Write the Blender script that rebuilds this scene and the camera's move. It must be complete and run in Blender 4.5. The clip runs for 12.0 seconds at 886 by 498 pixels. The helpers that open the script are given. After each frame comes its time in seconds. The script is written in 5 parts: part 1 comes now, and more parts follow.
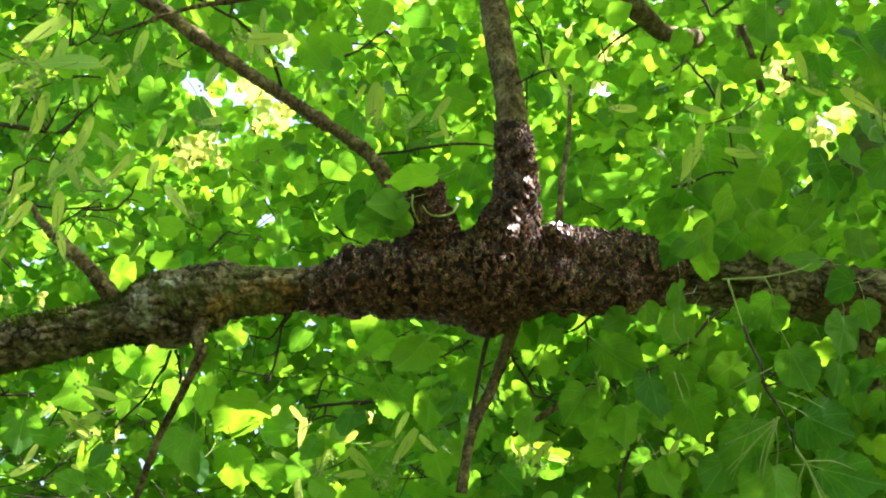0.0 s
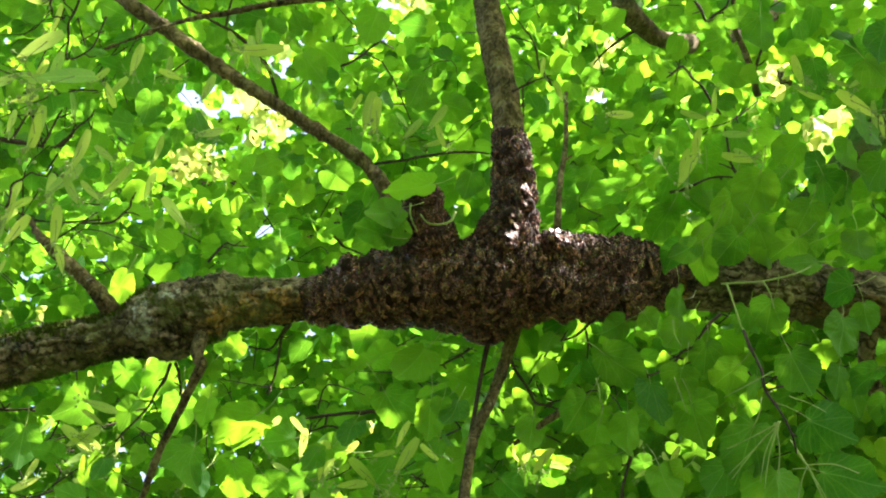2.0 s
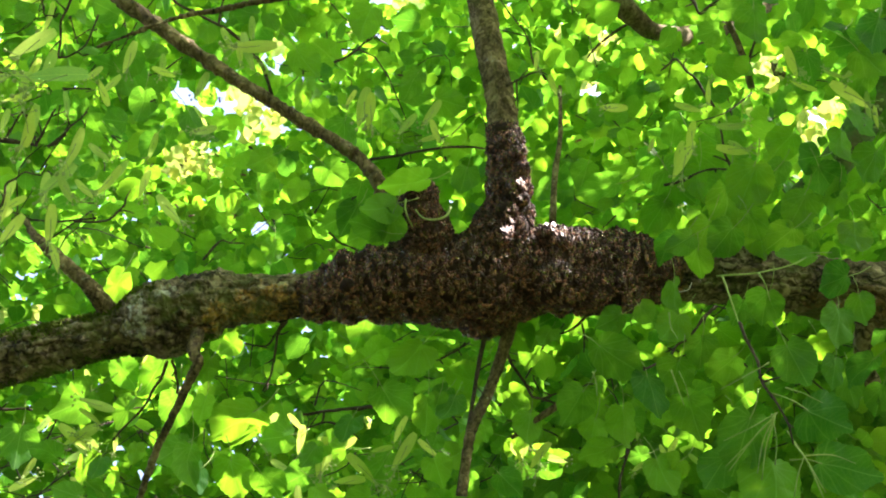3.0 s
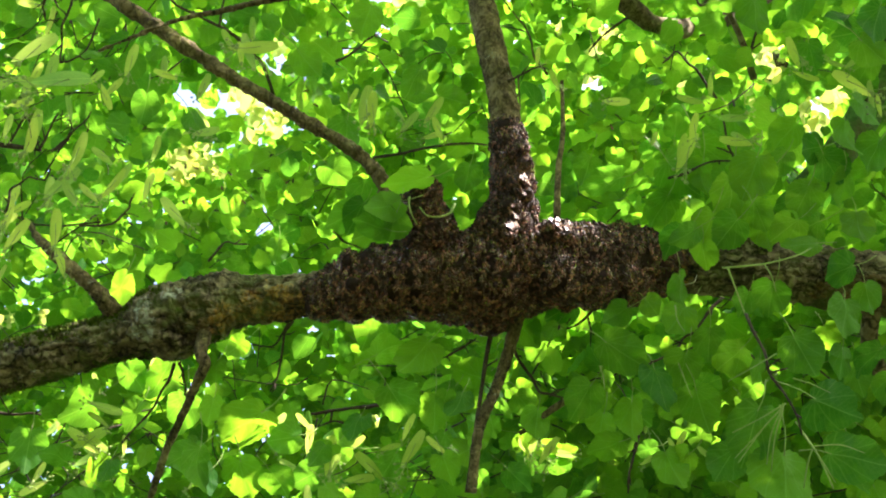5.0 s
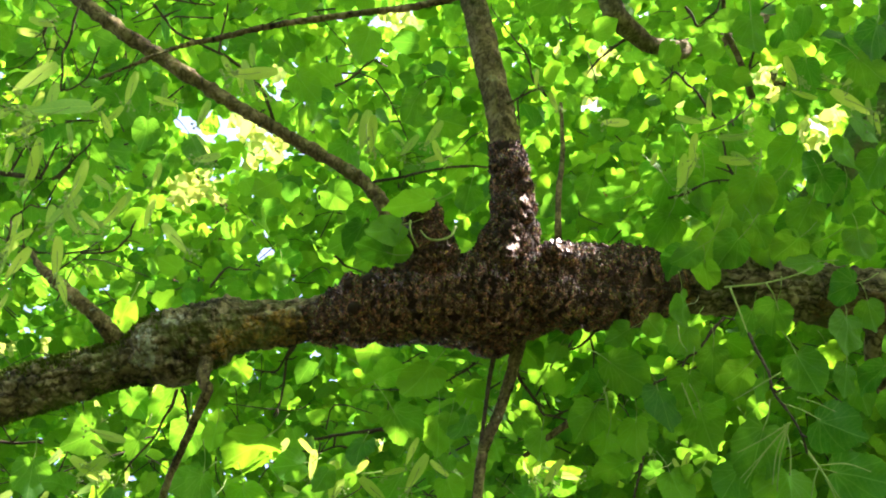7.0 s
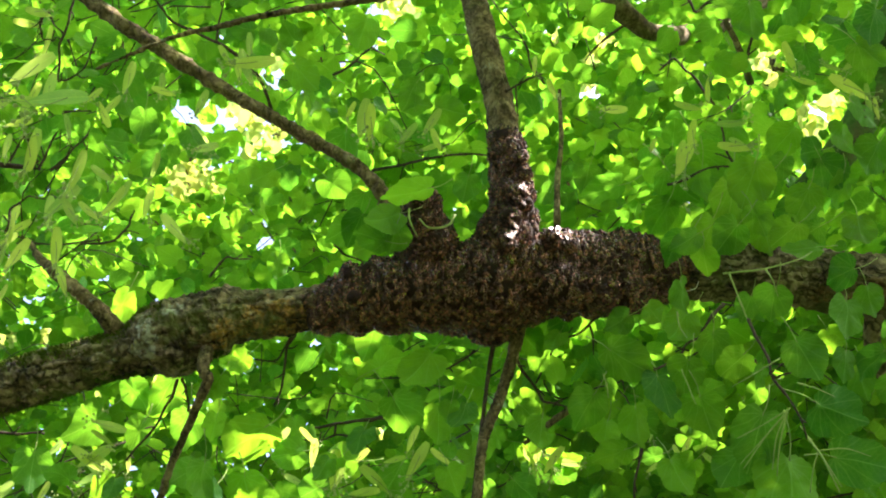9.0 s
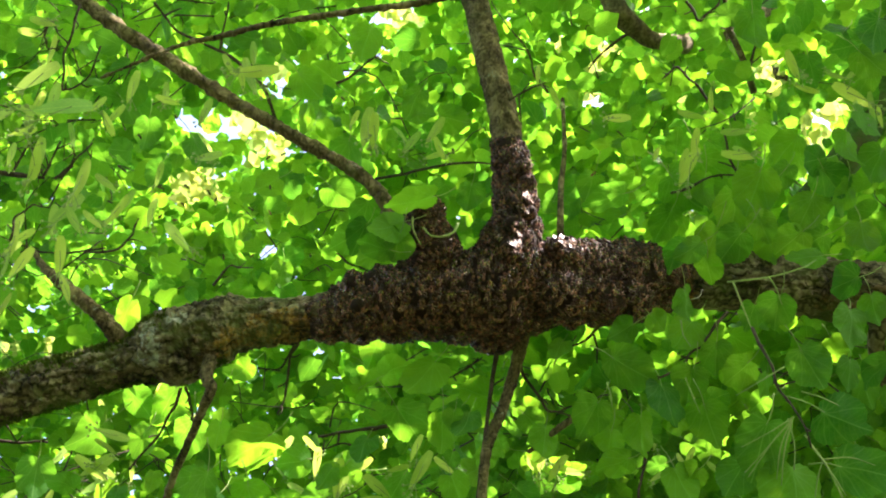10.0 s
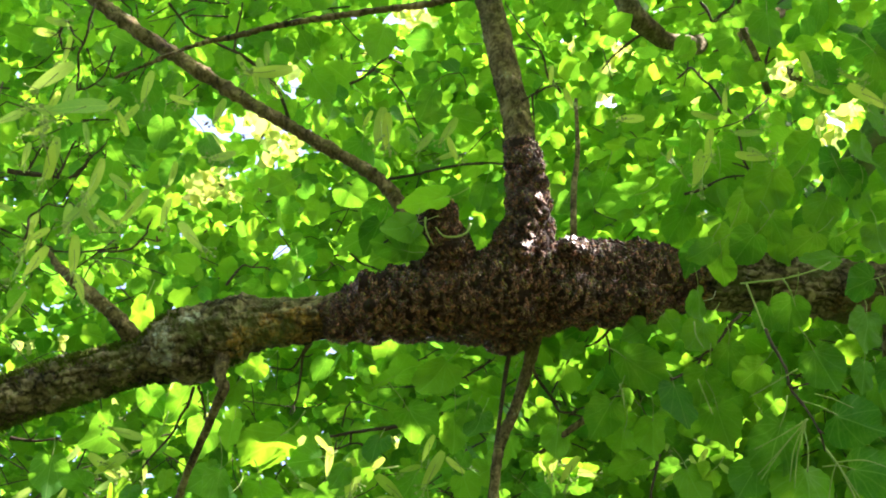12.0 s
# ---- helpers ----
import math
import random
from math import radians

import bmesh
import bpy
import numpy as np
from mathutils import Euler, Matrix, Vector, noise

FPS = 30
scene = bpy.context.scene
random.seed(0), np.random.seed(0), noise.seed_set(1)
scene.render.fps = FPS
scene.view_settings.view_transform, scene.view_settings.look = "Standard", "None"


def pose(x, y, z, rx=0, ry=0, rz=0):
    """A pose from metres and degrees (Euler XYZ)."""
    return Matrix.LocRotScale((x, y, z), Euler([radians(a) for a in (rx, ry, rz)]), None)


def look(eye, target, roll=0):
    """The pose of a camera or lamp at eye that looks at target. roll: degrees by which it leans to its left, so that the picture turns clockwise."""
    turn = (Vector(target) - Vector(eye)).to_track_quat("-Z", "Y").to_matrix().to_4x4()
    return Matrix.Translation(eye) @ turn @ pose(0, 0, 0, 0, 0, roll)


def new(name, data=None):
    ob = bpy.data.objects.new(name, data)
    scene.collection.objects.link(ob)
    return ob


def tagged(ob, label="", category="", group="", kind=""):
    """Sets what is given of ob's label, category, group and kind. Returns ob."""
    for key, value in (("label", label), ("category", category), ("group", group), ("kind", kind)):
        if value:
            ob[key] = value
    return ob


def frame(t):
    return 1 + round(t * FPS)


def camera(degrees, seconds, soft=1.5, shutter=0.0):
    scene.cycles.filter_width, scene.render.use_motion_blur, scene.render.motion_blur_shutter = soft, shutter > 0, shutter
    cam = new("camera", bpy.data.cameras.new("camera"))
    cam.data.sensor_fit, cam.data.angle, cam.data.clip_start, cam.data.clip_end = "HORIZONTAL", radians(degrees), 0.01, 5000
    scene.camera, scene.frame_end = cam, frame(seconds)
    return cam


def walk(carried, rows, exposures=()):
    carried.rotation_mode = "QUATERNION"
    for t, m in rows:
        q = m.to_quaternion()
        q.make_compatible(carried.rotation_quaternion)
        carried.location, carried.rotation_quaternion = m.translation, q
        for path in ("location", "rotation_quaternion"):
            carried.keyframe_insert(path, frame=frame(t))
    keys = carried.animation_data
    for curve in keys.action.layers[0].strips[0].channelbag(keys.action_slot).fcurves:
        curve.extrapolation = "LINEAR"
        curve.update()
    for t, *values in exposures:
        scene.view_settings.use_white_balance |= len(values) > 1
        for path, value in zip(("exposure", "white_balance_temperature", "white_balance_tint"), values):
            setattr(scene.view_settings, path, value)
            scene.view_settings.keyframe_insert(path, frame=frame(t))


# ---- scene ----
cam = camera(45.0, 12.0, soft=2.0, shutter=0.12)
walk(cam, [
    (0, pose(0, 0, 1.6, 139.178, -1.665, -2.243)),
    (0.5, pose(0, 0, 1.6, 139.110, -1.562, -2.077)),
    (1, pose(0, 0, 1.6, 139.366, -1.278, -1.892)),
    (1.5, pose(0, 0, 1.6, 139.426, -1.169, -1.774)),
    (2, pose(0, 0, 1.6, 139.616, -1.087, -1.683)),
    (2.5, pose(0, 0, 1.6, 139.630, -0.789, -1.504)),
    (3, pose(0, 0, 1.6, 139.346, -0.526, -1.391)),
    (5, pose(0, 0, 1.6, 139.188, -0.017, -0.408)),
    (5.5, pose(0, 0, 1.6, 139.683, -0.128, -0.084)),
    (6, pose(0, 0, 1.6, 140.000, 0.000, 0.000)),
    (6.5, pose(0, 0, 1.6, 140.133, 0.194, 0.116)),
    (7, pose(0, 0, 1.6, 140.417, 0.392, 0.189)),
    (9, pose(0, 0, 1.6, 139.785, 0.679, 0.462)),
    (9.5, pose(0, 0, 1.6, 140.005, 0.561, 0.593)),
    (10, pose(0, 0, 1.6, 140.242, 0.549, 0.593)),
    (10.5, pose(0, 0, 1.6, 140.294, 0.517, 0.592)),
    (11, pose(0, 0, 1.6, 140.120, 0.305, 0.725)),
    (11.5, pose(0, 0, 1.6, 140.064, 0.062, 0.846)),
    (12, pose(0, 0, 1.6, 140.264, -0.094, 0.881)),
])

# ---- sky, sun ----
SUN = Vector((0.60, -0.20, 0.77)).normalized()
world = bpy.data.worlds.new("summer_sky")
scene.world = world
world.use_nodes = True
sky = world.node_tree.nodes.new("ShaderNodeTexSky")
sky.sky_type, sky.sun_disc = "NISHITA", False
sky.sun_elevation = math.asin(SUN.z)
sky.air_density, sky.dust_density = 1.0, 5.0
sky.sun_rotation = math.atan2(SUN.x, SUN.y)
back = world.node_tree.nodes["Background"]
back.inputs["Strength"].default_value = 0.15
world.node_tree.links.new(sky.outputs[0], back.inputs[0])
lamp = bpy.data.lights.new("sun", "SUN")
lamp.energy, lamp.angle, lamp.color = 4.0, radians(0.53), (1.0, 0.95, 0.86)
sun = new("sun", lamp)
sun.matrix_world = look(SUN * 60, (0, 0, 0))
scene.view_settings.exposure = 2.52
scene.view_settings.use_white_balance = True
scene.view_settings.white_balance_temperature, scene.view_settings.white_balance_tint = 6650, 24


# ---- materials ----
def material(name):
    m = bpy.data.materials.new(name)
    m.use_nodes = True
    nt = m.node_tree
    return m, nt, nt.nodes["Principled BSDF"]


def node(nt, kind, **inputs):
    n = nt.nodes.new(kind)
    for key, value in inputs.items():
        n.inputs[key.replace("_", " ")].default_value = value
    return n


def math_node(nt, op, a, b=0.0):
    n = nt.nodes.new("ShaderNodeMath")
    n.operation = op
    for i, v in enumerate((a, b)):
        if isinstance(v, (int, float)):
            n.inputs[i].default_value = v
        else:
            nt.links.new(v, n.inputs[i])
    return n.outputs[0]


def ramp(nt, fac, stops):
    n = nt.nodes.new("ShaderNodeValToRGB")
    while len(n.color_ramp.elements) < len(stops):
        n.color_ramp.elements.new(0.5)
    for e, (at, c) in zip(n.color_ramp.elements, stops):
        e.position, e.color = at, (*c, 1)
    nt.links.new(fac, n.inputs[0])
    return n.outputs[0]


def mix(nt, fac, a, b, blend="MIX"):
    n = nt.nodes.new("ShaderNodeMix")
    n.data_type, n.blend_type = "RGBA", blend
    for i, v in ((0, fac), (6, a), (7, b)):
        if isinstance(v, (int, float)):
            n.inputs[i].default_value = v
        elif isinstance(v, tuple):
            n.inputs[i].default_value = (*v, 1)
        else:
            nt.links.new(v, n.inputs[i])
    return n.outputs[2]


def noise_fac(nt, scale, detail=4.0, rough=0.6, coord=None):
    n = node(nt, "ShaderNodeTexNoise", Scale=scale, Detail=detail, Roughness=rough)
    if coord is None:
        tc = nt.nodes.new("ShaderNodeNewGeometry")
        coord = tc.outputs["Position"]
    nt.links.new(coord, n.inputs["Vector"])
    return n.outputs[0]


def bump(nt, bsdf, height, strength, distance):
    n = node(nt, "ShaderNodeBump", Strength=strength, Distance=distance)
    nt.links.new(height, n.inputs["Height"])
    nt.links.new(n.outputs[0], bsdf.inputs["Normal"])


def bark_material(name, dark, mid, pale, scale=1.0, depth=0.004, lichen=0.0, moss=0.0, grain=(0.35, 1, 1), cracks=0.14, stains_and_shade=()):
    m, nt, b = material(name)
    coarse = noise_fac(nt, 14 * scale, 5, 0.65)
    fine = noise_fac(nt, 95 * scale, 4, 0.7)
    crack = node(nt, "ShaderNodeTexVoronoi", Scale=38 * scale, Randomness=1.0)
    crack.feature = "DISTANCE_TO_EDGE"
    warp = nt.nodes.new("ShaderNodeVectorMath")
    warp.operation = "MULTIPLY_ADD"
    wn = node(nt, "ShaderNodeTexNoise", Scale=30 * scale, Detail=3)
    pos = nt.nodes.new("ShaderNodeNewGeometry").outputs["Position"]
    nt.links.new(pos, wn.inputs["Vector"])
    nt.links.new(wn.outputs["Color"], warp.inputs[0])
    warp.inputs[1].default_value = (0.06 / scale,) * 3
    stretch = nt.nodes.new("ShaderNodeVectorMath")
    stretch.operation = "MULTIPLY"
    stretch.inputs[1].default_value = grain
    nt.links.new(pos, stretch.inputs[0])
    nt.links.new(stretch.outputs[0], warp.inputs[2])
    nt.links.new(warp.outputs[0], crack.inputs["Vector"])
    plates = ramp(nt, crack.outputs[0], ((0.0, (0, 0, 0)), (0.16, (1, 1, 1))))
    tone = math_node(nt, "ADD", math_node(nt, "MULTIPLY", coarse, 0.55), math_node(nt, "MULTIPLY", fine, 0.43 - cracks))
    tone = math_node(nt, "ADD", tone, math_node(nt, "MULTIPLY", plates, cracks))
    col = ramp(nt, tone, ((0.37, dark), (0.5, mid), (0.65, pale)))
    # real stains and lichen, and one spot of painted shade
    for where, size, dull, bright, ragged in stains_and_shade:
        off = nt.nodes.new("ShaderNodeVectorMath")
        off.operation = "SUBTRACT"
        nt.links.new(pos, off.inputs[0])
        off.inputs[1].default_value = where
        div = nt.nodes.new("ShaderNodeVectorMath")
        div.operation = "DIVIDE"
        nt.links.new(off.outputs[0], div.inputs[0])
        div.inputs[1].default_value = size
        ln = nt.nodes.new("ShaderNodeVectorMath")
        ln.operation = "LENGTH"
        nt.links.new(div.outputs[0], ln.inputs[0])
        edge = math_node(nt, "ADD", ln.outputs["Value"], math_node(nt, "MULTIPLY", math_node(nt, "SUBTRACT", noise_fac(nt, 34, 6, 0.75), 0.5), ragged))
        cover = ramp(nt, edge, ((0.75, (1, 1, 1)), (1.0, (0, 0, 0))))
        cover = math_node(nt, "MULTIPLY", cover, ramp(nt, noise_fac(nt, 75, 5, 0.75), ((0.42, (0, 0, 0)), (0.54, (1, 1, 1)))))
        col = mix(nt, cover, col, ramp(nt, tone, ((0.38, dull), (0.62, bright))))
    if lichen:
        spots = ramp(nt, noise_fac(nt, 22, 6, 0.75), ((0.60 - lichen, (0, 0, 0)), (0.66 - lichen, (1, 1, 1))))
        col = mix(nt, spots, col, (0.30, 0.31, 0.24))
    if moss:
        green = ramp(nt, noise_fac(nt, 9, 5, 0.7), ((0.62 - moss, (0, 0, 0)), (0.74 - moss, (1, 1, 1))))
        col = mix(nt, green, col, (0.085, 0.095, 0.030))
    nt.links.new(col, b.inputs["Base Color"])
    b.inputs["Roughness"].default_value = 0.9
    b.inputs["Specular IOR Level"].default_value = 0.2
    bump(nt, b, tone, 0.9, depth)
    return m


def leaf_material(name, face, back_tone, through_tone, vein, share=0.5):
    """A thin leaf: diffuse, a little gloss, and light that comes through it."""
    m, nt, b = material(name)
    uv = nt.nodes.new("ShaderNodeUVMap")
    sep = nt.nodes.new("ShaderNodeSeparateXYZ")
    nt.links.new(uv.outputs[0], sep.inputs[0])
    x = math_node(nt, "ABSOLUTE", sep.outputs[0])
    y = sep.outputs[1]
    # main veins fan out from the stalk's end; finer ones rise from the midrib, and a net lies between
    up = math_node(nt, "ADD", y, 0.62)
    angle = math_node(nt, "ARCTAN2", x, up)
    away = math_node(nt, "SQRT", math_node(nt, "ADD", math_node(nt, "MULTIPLY", x, x), math_node(nt, "MULTIPLY", up, up)))
    fan = ramp(nt, math_node(nt, "MULTIPLY", math_node(nt, "PINGPONG", angle, 0.24), away), ((0.008, (1, 1, 1)), (0.030, (0, 0, 0))))
    slant = math_node(nt, "SUBTRACT", math_node(nt, "ADD", y, 3.0), math_node(nt, "MULTIPLY", x, 0.8))
    side = ramp(nt, math_node(nt, "PINGPONG", slant, 0.105), ((0.0, (1, 1, 1)), (0.022, (0, 0, 0))))
    net = node(nt, "ShaderNodeTexVoronoi", Scale=9.0)
    net.feature = "DISTANCE_TO_EDGE"
    nt.links.new(uv.outputs[0], net.inputs["Vector"])
    mesh_net = ramp(nt, net.outputs[0], ((0.0, (1, 1, 1)), (0.07, (0, 0, 0))))
    rib = ramp(nt, x, ((0.010, (1, 1, 1)), (0.030, (0, 0, 0))))
    veins = math_node(nt, "MAXIMUM", math_node(nt, "MULTIPLY", fan, 0.36), math_node(nt, "MAXIMUM", math_node(nt, "MULTIPLY", side, 0.24), math_node(nt, "MULTIPLY", mesh_net, 0.16)))
    veins = math_node(nt, "MAXIMUM", veins, math_node(nt, "MULTIPLY", rib, 0.6))
    info, geo = nt.nodes.new("ShaderNodeObjectInfo"), nt.nodes.new("ShaderNodeNewGeometry")
    chance = math_node(nt, "FRACT", math_node(nt, "ADD", info.outputs["Random"], geo.outputs["Random Per Island"]))
    mottle = noise_fac(nt, 60, 4, 0.6)
    vary = math_node(nt, "ADD", math_node(nt, "MULTIPLY", chance, 0.7), math_node(nt, "MULTIPLY", mottle, 0.3))
    tone = ramp(nt, vary, ((0.1, back_tone), (0.9, face)))
    lit = ramp(nt, vary, ((0.1, (0.24 * through_tone[0], 0.50 * through_tone[1], 0.9 * through_tone[2])), (0.9, through_tone)))
    tone = mix(nt, veins, tone, vein)
    lit = mix(nt, math_node(nt, "MULTIPLY", veins, 0.6), lit, tuple(1.1 * c + 0.05 for c in through_tone))
    nt.links.new(tone, b.inputs["Base Color"])
    b.inputs["Roughness"].default_value = 0.6
    b.inputs["Specular IOR Level"].default_value = 0.12
    bump(nt, b, math_node(nt, "ADD", veins, math_node(nt, "MULTIPLY", mottle, 0.5)), 0.25, 0.0008)
    tr = nt.nodes.new("ShaderNodeBsdfTranslucent")
    nt.links.new(lit, tr.inputs[0])
    both = nt.nodes.new("ShaderNodeMixShader")
    both.inputs[0].default_value = share
    nt.links.new(b.outputs[0], both.inputs[1])
    nt.links.new(tr.outputs[0], both.inputs[2])
    nt.links.new(both.outputs[0], nt.nodes["Material Output"].inputs[0])
    return m


def plain_material(name, a, c, scale, rough=0.8, spec=0.3, depth=0.001):
    m, nt, b = material(name)
    n = noise_fac(nt, scale, 4, 0.65)
    nt.links.new(ramp(nt, n, ((0.3, a), (0.7, c))), b.inputs["Base Color"])
    b.inputs["Roughness"].default_value = rough
    b.inputs["Specular IOR Level"].default_value = spec
    bump(nt, b, n, 0.5, depth)
    return m


LEAF = leaf_material("linden_leaf", (0.066, 0.195, 0.026), (0.012, 0.074, 0.022), (0.31, 0.67, 0.022), (0.15, 0.29, 0.09), 0.58)
BRACT = leaf_material("linden_bract", (0.50, 0.60, 0.11), (0.38, 0.50, 0.07), (0.76, 0.90, 0.13), (0.54, 0.62, 0.14), 0.60)
# paler than the leaves, to paint overexposed sunlit foliage
GLARE_LEAF = leaf_material("pale_glare_leaf", (0.66, 0.66, 0.24), (0.50, 0.54, 0.14), (0.80, 0.82, 0.15), (0.66, 0.68, 0.22), 0.55)
STALK = plain_material("green_stalk", (0.20, 0.30, 0.07), (0.32, 0.42, 0.13), 80, 0.6)
OCHRE_D, OCHRE_B = (0.045, 0.026, 0.010), (0.46, 0.25, 0.07)
GREY_D, GREY_B = (0.07, 0.07, 0.055), (0.46, 0.46, 0.39)
# dark tones that paint a shadow on the limb's swollen middle
SHADE_D, SHADE_B = (0.008, 0.006, 0.004), (0.055, 0.040, 0.026)
BARK = bark_material("old_bark", (0.009, 0.007, 0.005), (0.098, 0.077, 0.045), (0.33, 0.268, 0.162), 1.0, 0.014, -0.02, 0.12, stains_and_shade=(
    ((-0.270, 1.279, 2.922), (0.095, 0.05, 0.042), OCHRE_D, OCHRE_B, 3.2), ((-0.369, 1.286, 2.897), (0.085, 0.05, 0.036), OCHRE_D, OCHRE_B, 3.4),
    ((0.408, 1.257, 2.999), (0.04, 0.05, 0.05), OCHRE_D, OCHRE_B, 1.6), ((-0.429, 1.273, 2.895), (0.05, 0.08, 0.09), SHADE_D, SHADE_B, 1.5),
    ((-0.501, 1.272, 2.902), (0.018, 0.03, 0.035), GREY_D, GREY_B, 3.6), ((-0.499, 1.291, 2.880), (0.026, 0.03, 0.026), GREY_D, GREY_B, 3.8),
    ((-0.458, 1.246, 2.943), (0.02, 0.03, 0.02), GREY_D, GREY_B, 3.8), ((-0.635, 1.353, 2.827), (0.04, 0.03, 0.02), GREY_D, GREY_B, 2.8), ((0.753, 1.320, 2.986), (0.1, 0.06, 0.05), OCHRE_D, (0.2, 0.12, 0.05), 1.6)))
BRANCH_BARK = bark_material("branch_bark", (0.016, 0.012, 0.008), (0.120, 0.090, 0.046), (0.33, 0.255, 0.135), 1.5, 0.009, -0.02, 0.05, grain=(1, 0.4, 0.18), cracks=0.09)
# moss green, pushed further to paint the leafy green shade
MOSS_SHADE = bark_material("moss_shade_bark", (0.018, 0.048, 0.008), (0.045, 0.115, 0.016), (0.085, 0.19, 0.032), 1.2, 0.008, -0.05, 0.12, cracks=0.05)
TWIG_BARK = bark_material("twig_bark", (0.025, 0.018, 0.013), (0.06, 0.045, 0.032), (0.12, 0.09, 0.065), 3.0, 0.0015, cracks=0.03)
PALE = plain_material("pale_dry_fibre", (0.38, 0.35, 0.28), (0.6, 0.56, 0.46), 90)
MOSS = plain_material("moss", (0.035, 0.060, 0.008), (0.12, 0.17, 0.026), 120, 0.95, 0.1)
# unseen ground; the dark colour stands in for the crown's shade
GRASS = plain_material("shade_dark_grass", (0.022, 0.034, 0.010), (0.05, 0.06, 0.02), 3, 0.95, 0.1, 0.02)
BEE_FUR, nt_f, b_f = material("bee_brown_fur")
geo_f, inf_f = nt_f.nodes.new("ShaderNodeNewGeometry"), nt_f.nodes.new("ShaderNodeObjectInfo")
luck = math_node(nt_f, "FRACT", math_node(nt_f, "ADD", geo_f.outputs["Random Per Island"], inf_f.outputs["Random"]))
luck = math_node(nt_f, "ADD", math_node(nt_f, "MULTIPLY", luck, 0.65), math_node(nt_f, "MULTIPLY", noise_fac(nt_f, 450, 3), 0.35))
nt_f.links.new(ramp(nt_f, luck, ((0.2, (0.007, 0.003, 0.002)), (0.58, (0.046, 0.015, 0.008)), (0.9, (0.24, 0.092, 0.048)))), b_f.inputs["Base Color"])
b_f.inputs["Roughness"].default_value = 0.65
BEE_DARK = plain_material("bee_shell_and_gap_dark", (0.008, 0.004, 0.003), (0.03, 0.015, 0.010), 300, 0.8, 0.15)
WING, nt_w, b_w = material("bee_wing")
b_w.inputs["Base Color"].default_value = (0.50, 0.25, 0.16, 1)
b_w.inputs["Roughness"].default_value = 0.3
b_w.inputs["Specular IOR Level"].default_value = 1.0
b_w.inputs["Alpha"].default_value = 0.26


# ---- mesh helpers ----
rng = random.Random(7)


def part(name, data, mats, parent, label="", kind=""):
    ob = new(name, data)
    for m in (mats if isinstance(mats, (list, tuple)) else (mats,)):
        if m.name not in data.materials:
            data.materials.append(m)
    ob.parent = parent
    return tagged(ob, label, kind=kind)


def smooth_line(points, steps):
    """A Catmull-Rom line through points of any dimension."""
    p = np.array(points, float)
    p = np.vstack((2 * p[0] - p[1], p, 2 * p[-1] - p[-2]))
    out = []
    for i in range(1, len(p) - 2):
        for k in range(steps):
            t = k / steps
            a, b, c, d = p[i - 1:i + 3]
            out.append(0.5 * (2 * b + (c - a) * t + (2 * a - 5 * b + 4 * c - d) * t * t + (3 * b - a - 3 * c + d) * t ** 3))
    out.append(p[-2])
    return np.array(out)


def tube_arrays(points, radii, sides=8, steps=6, rough=0.0, grain=30.0, knobs=(), furrow=0.0):
    """Vertices and faces of a tapered, knobbly tube."""
    line = smooth_line([(*p, r) for p, r in zip(points, radii)], steps)
    c, rad = line[:, :3], np.maximum(line[:, 3], 0.0004)
    tan = np.gradient(c, axis=0)
    tan /= np.linalg.norm(tan, axis=1)[:, None]
    side = np.cross(tan[0], (0.31, 0.2, 0.93))
    side /= np.linalg.norm(side)
    verts, outs = [], []
    for i in range(len(c)):
        side = side - tan[i] * np.dot(side, tan[i])
        side /= np.linalg.norm(side)
        other = np.cross(tan[i], side)
        for k in range(sides):
            a = 2 * math.pi * k / sides
            d = math.cos(a) * side + math.sin(a) * other
            v = c[i] + d * rad[i]
            if rough:
                n = noise.noise(Vector(v * grain)) + 0.6 * noise.noise(Vector(v * grain * 2.7)) + 0.5 * noise.noise(Vector(v * grain * 0.35))
                v = v + d * rough * n
            if furrow:
                # long cracks between plates of bark
                q = Vector(d * rad[i] * 44 + c[i] * 14)
                v = v - d * furrow * max(0.0, 1 - 5 * abs(noise.noise(q))) + d * 0.5 * furrow * noise.noise(Vector((v[0] * 45, v[1] * 90, v[2] * 90)))
            verts.append(v)
            outs.append(d)
    for where, width, height in knobs:
        va = np.array(verts)
        verts = list(va + np.array(outs) * (height * np.exp(-(np.linalg.norm(va - where, axis=1) / width) ** 2))[:, None])
    n = len(c)
    faces = [(i * sides + k, i * sides + (k + 1) % sides, (i + 1) * sides + (k + 1) % sides, (i + 1) * sides + k)
             for i in range(n - 1) for k in range(sides)]
    faces.append(tuple(range(sides))[::-1])
    faces.append(tuple((n - 1) * sides + k for k in range(sides)))
    return verts, faces


def mesh_of(name, verts, faces, smooth=True, uvs=None):
    me = bpy.data.meshes.new(name)
    me.from_pydata([tuple(v) for v in verts], [], faces)
    if smooth:
        me.polygons.foreach_set("use_smooth", [True] * len(me.polygons))
    if uvs is not None:
        layer = me.uv_layers.new(name="UVMap")
        idx = np.zeros(len(me.loops), int)
        me.loops.foreach_get("vertex_index", idx)
        layer.data.foreach_set("uv", np.asarray(uvs, float)[idx].ravel())
    me.update()
    return me


def bough(name, points, radii, mat, parent, label="", sides=10, steps=8, rough=0.0, grain=30.0, knobs=(), furrow=0.0):
    return part(name, mesh_of(name, *tube_arrays(points, radii, sides, steps, rough, grain, knobs, furrow)), mat, parent, label)


# ---- ground ----
g = bpy.data.meshes.new("ground")
g.from_pydata([(-2000, -2000, 0), (2000, -2000, 0), (2000, 2000, 0), (-2000, 2000, 0)], [], [(0, 1, 2, 3)])
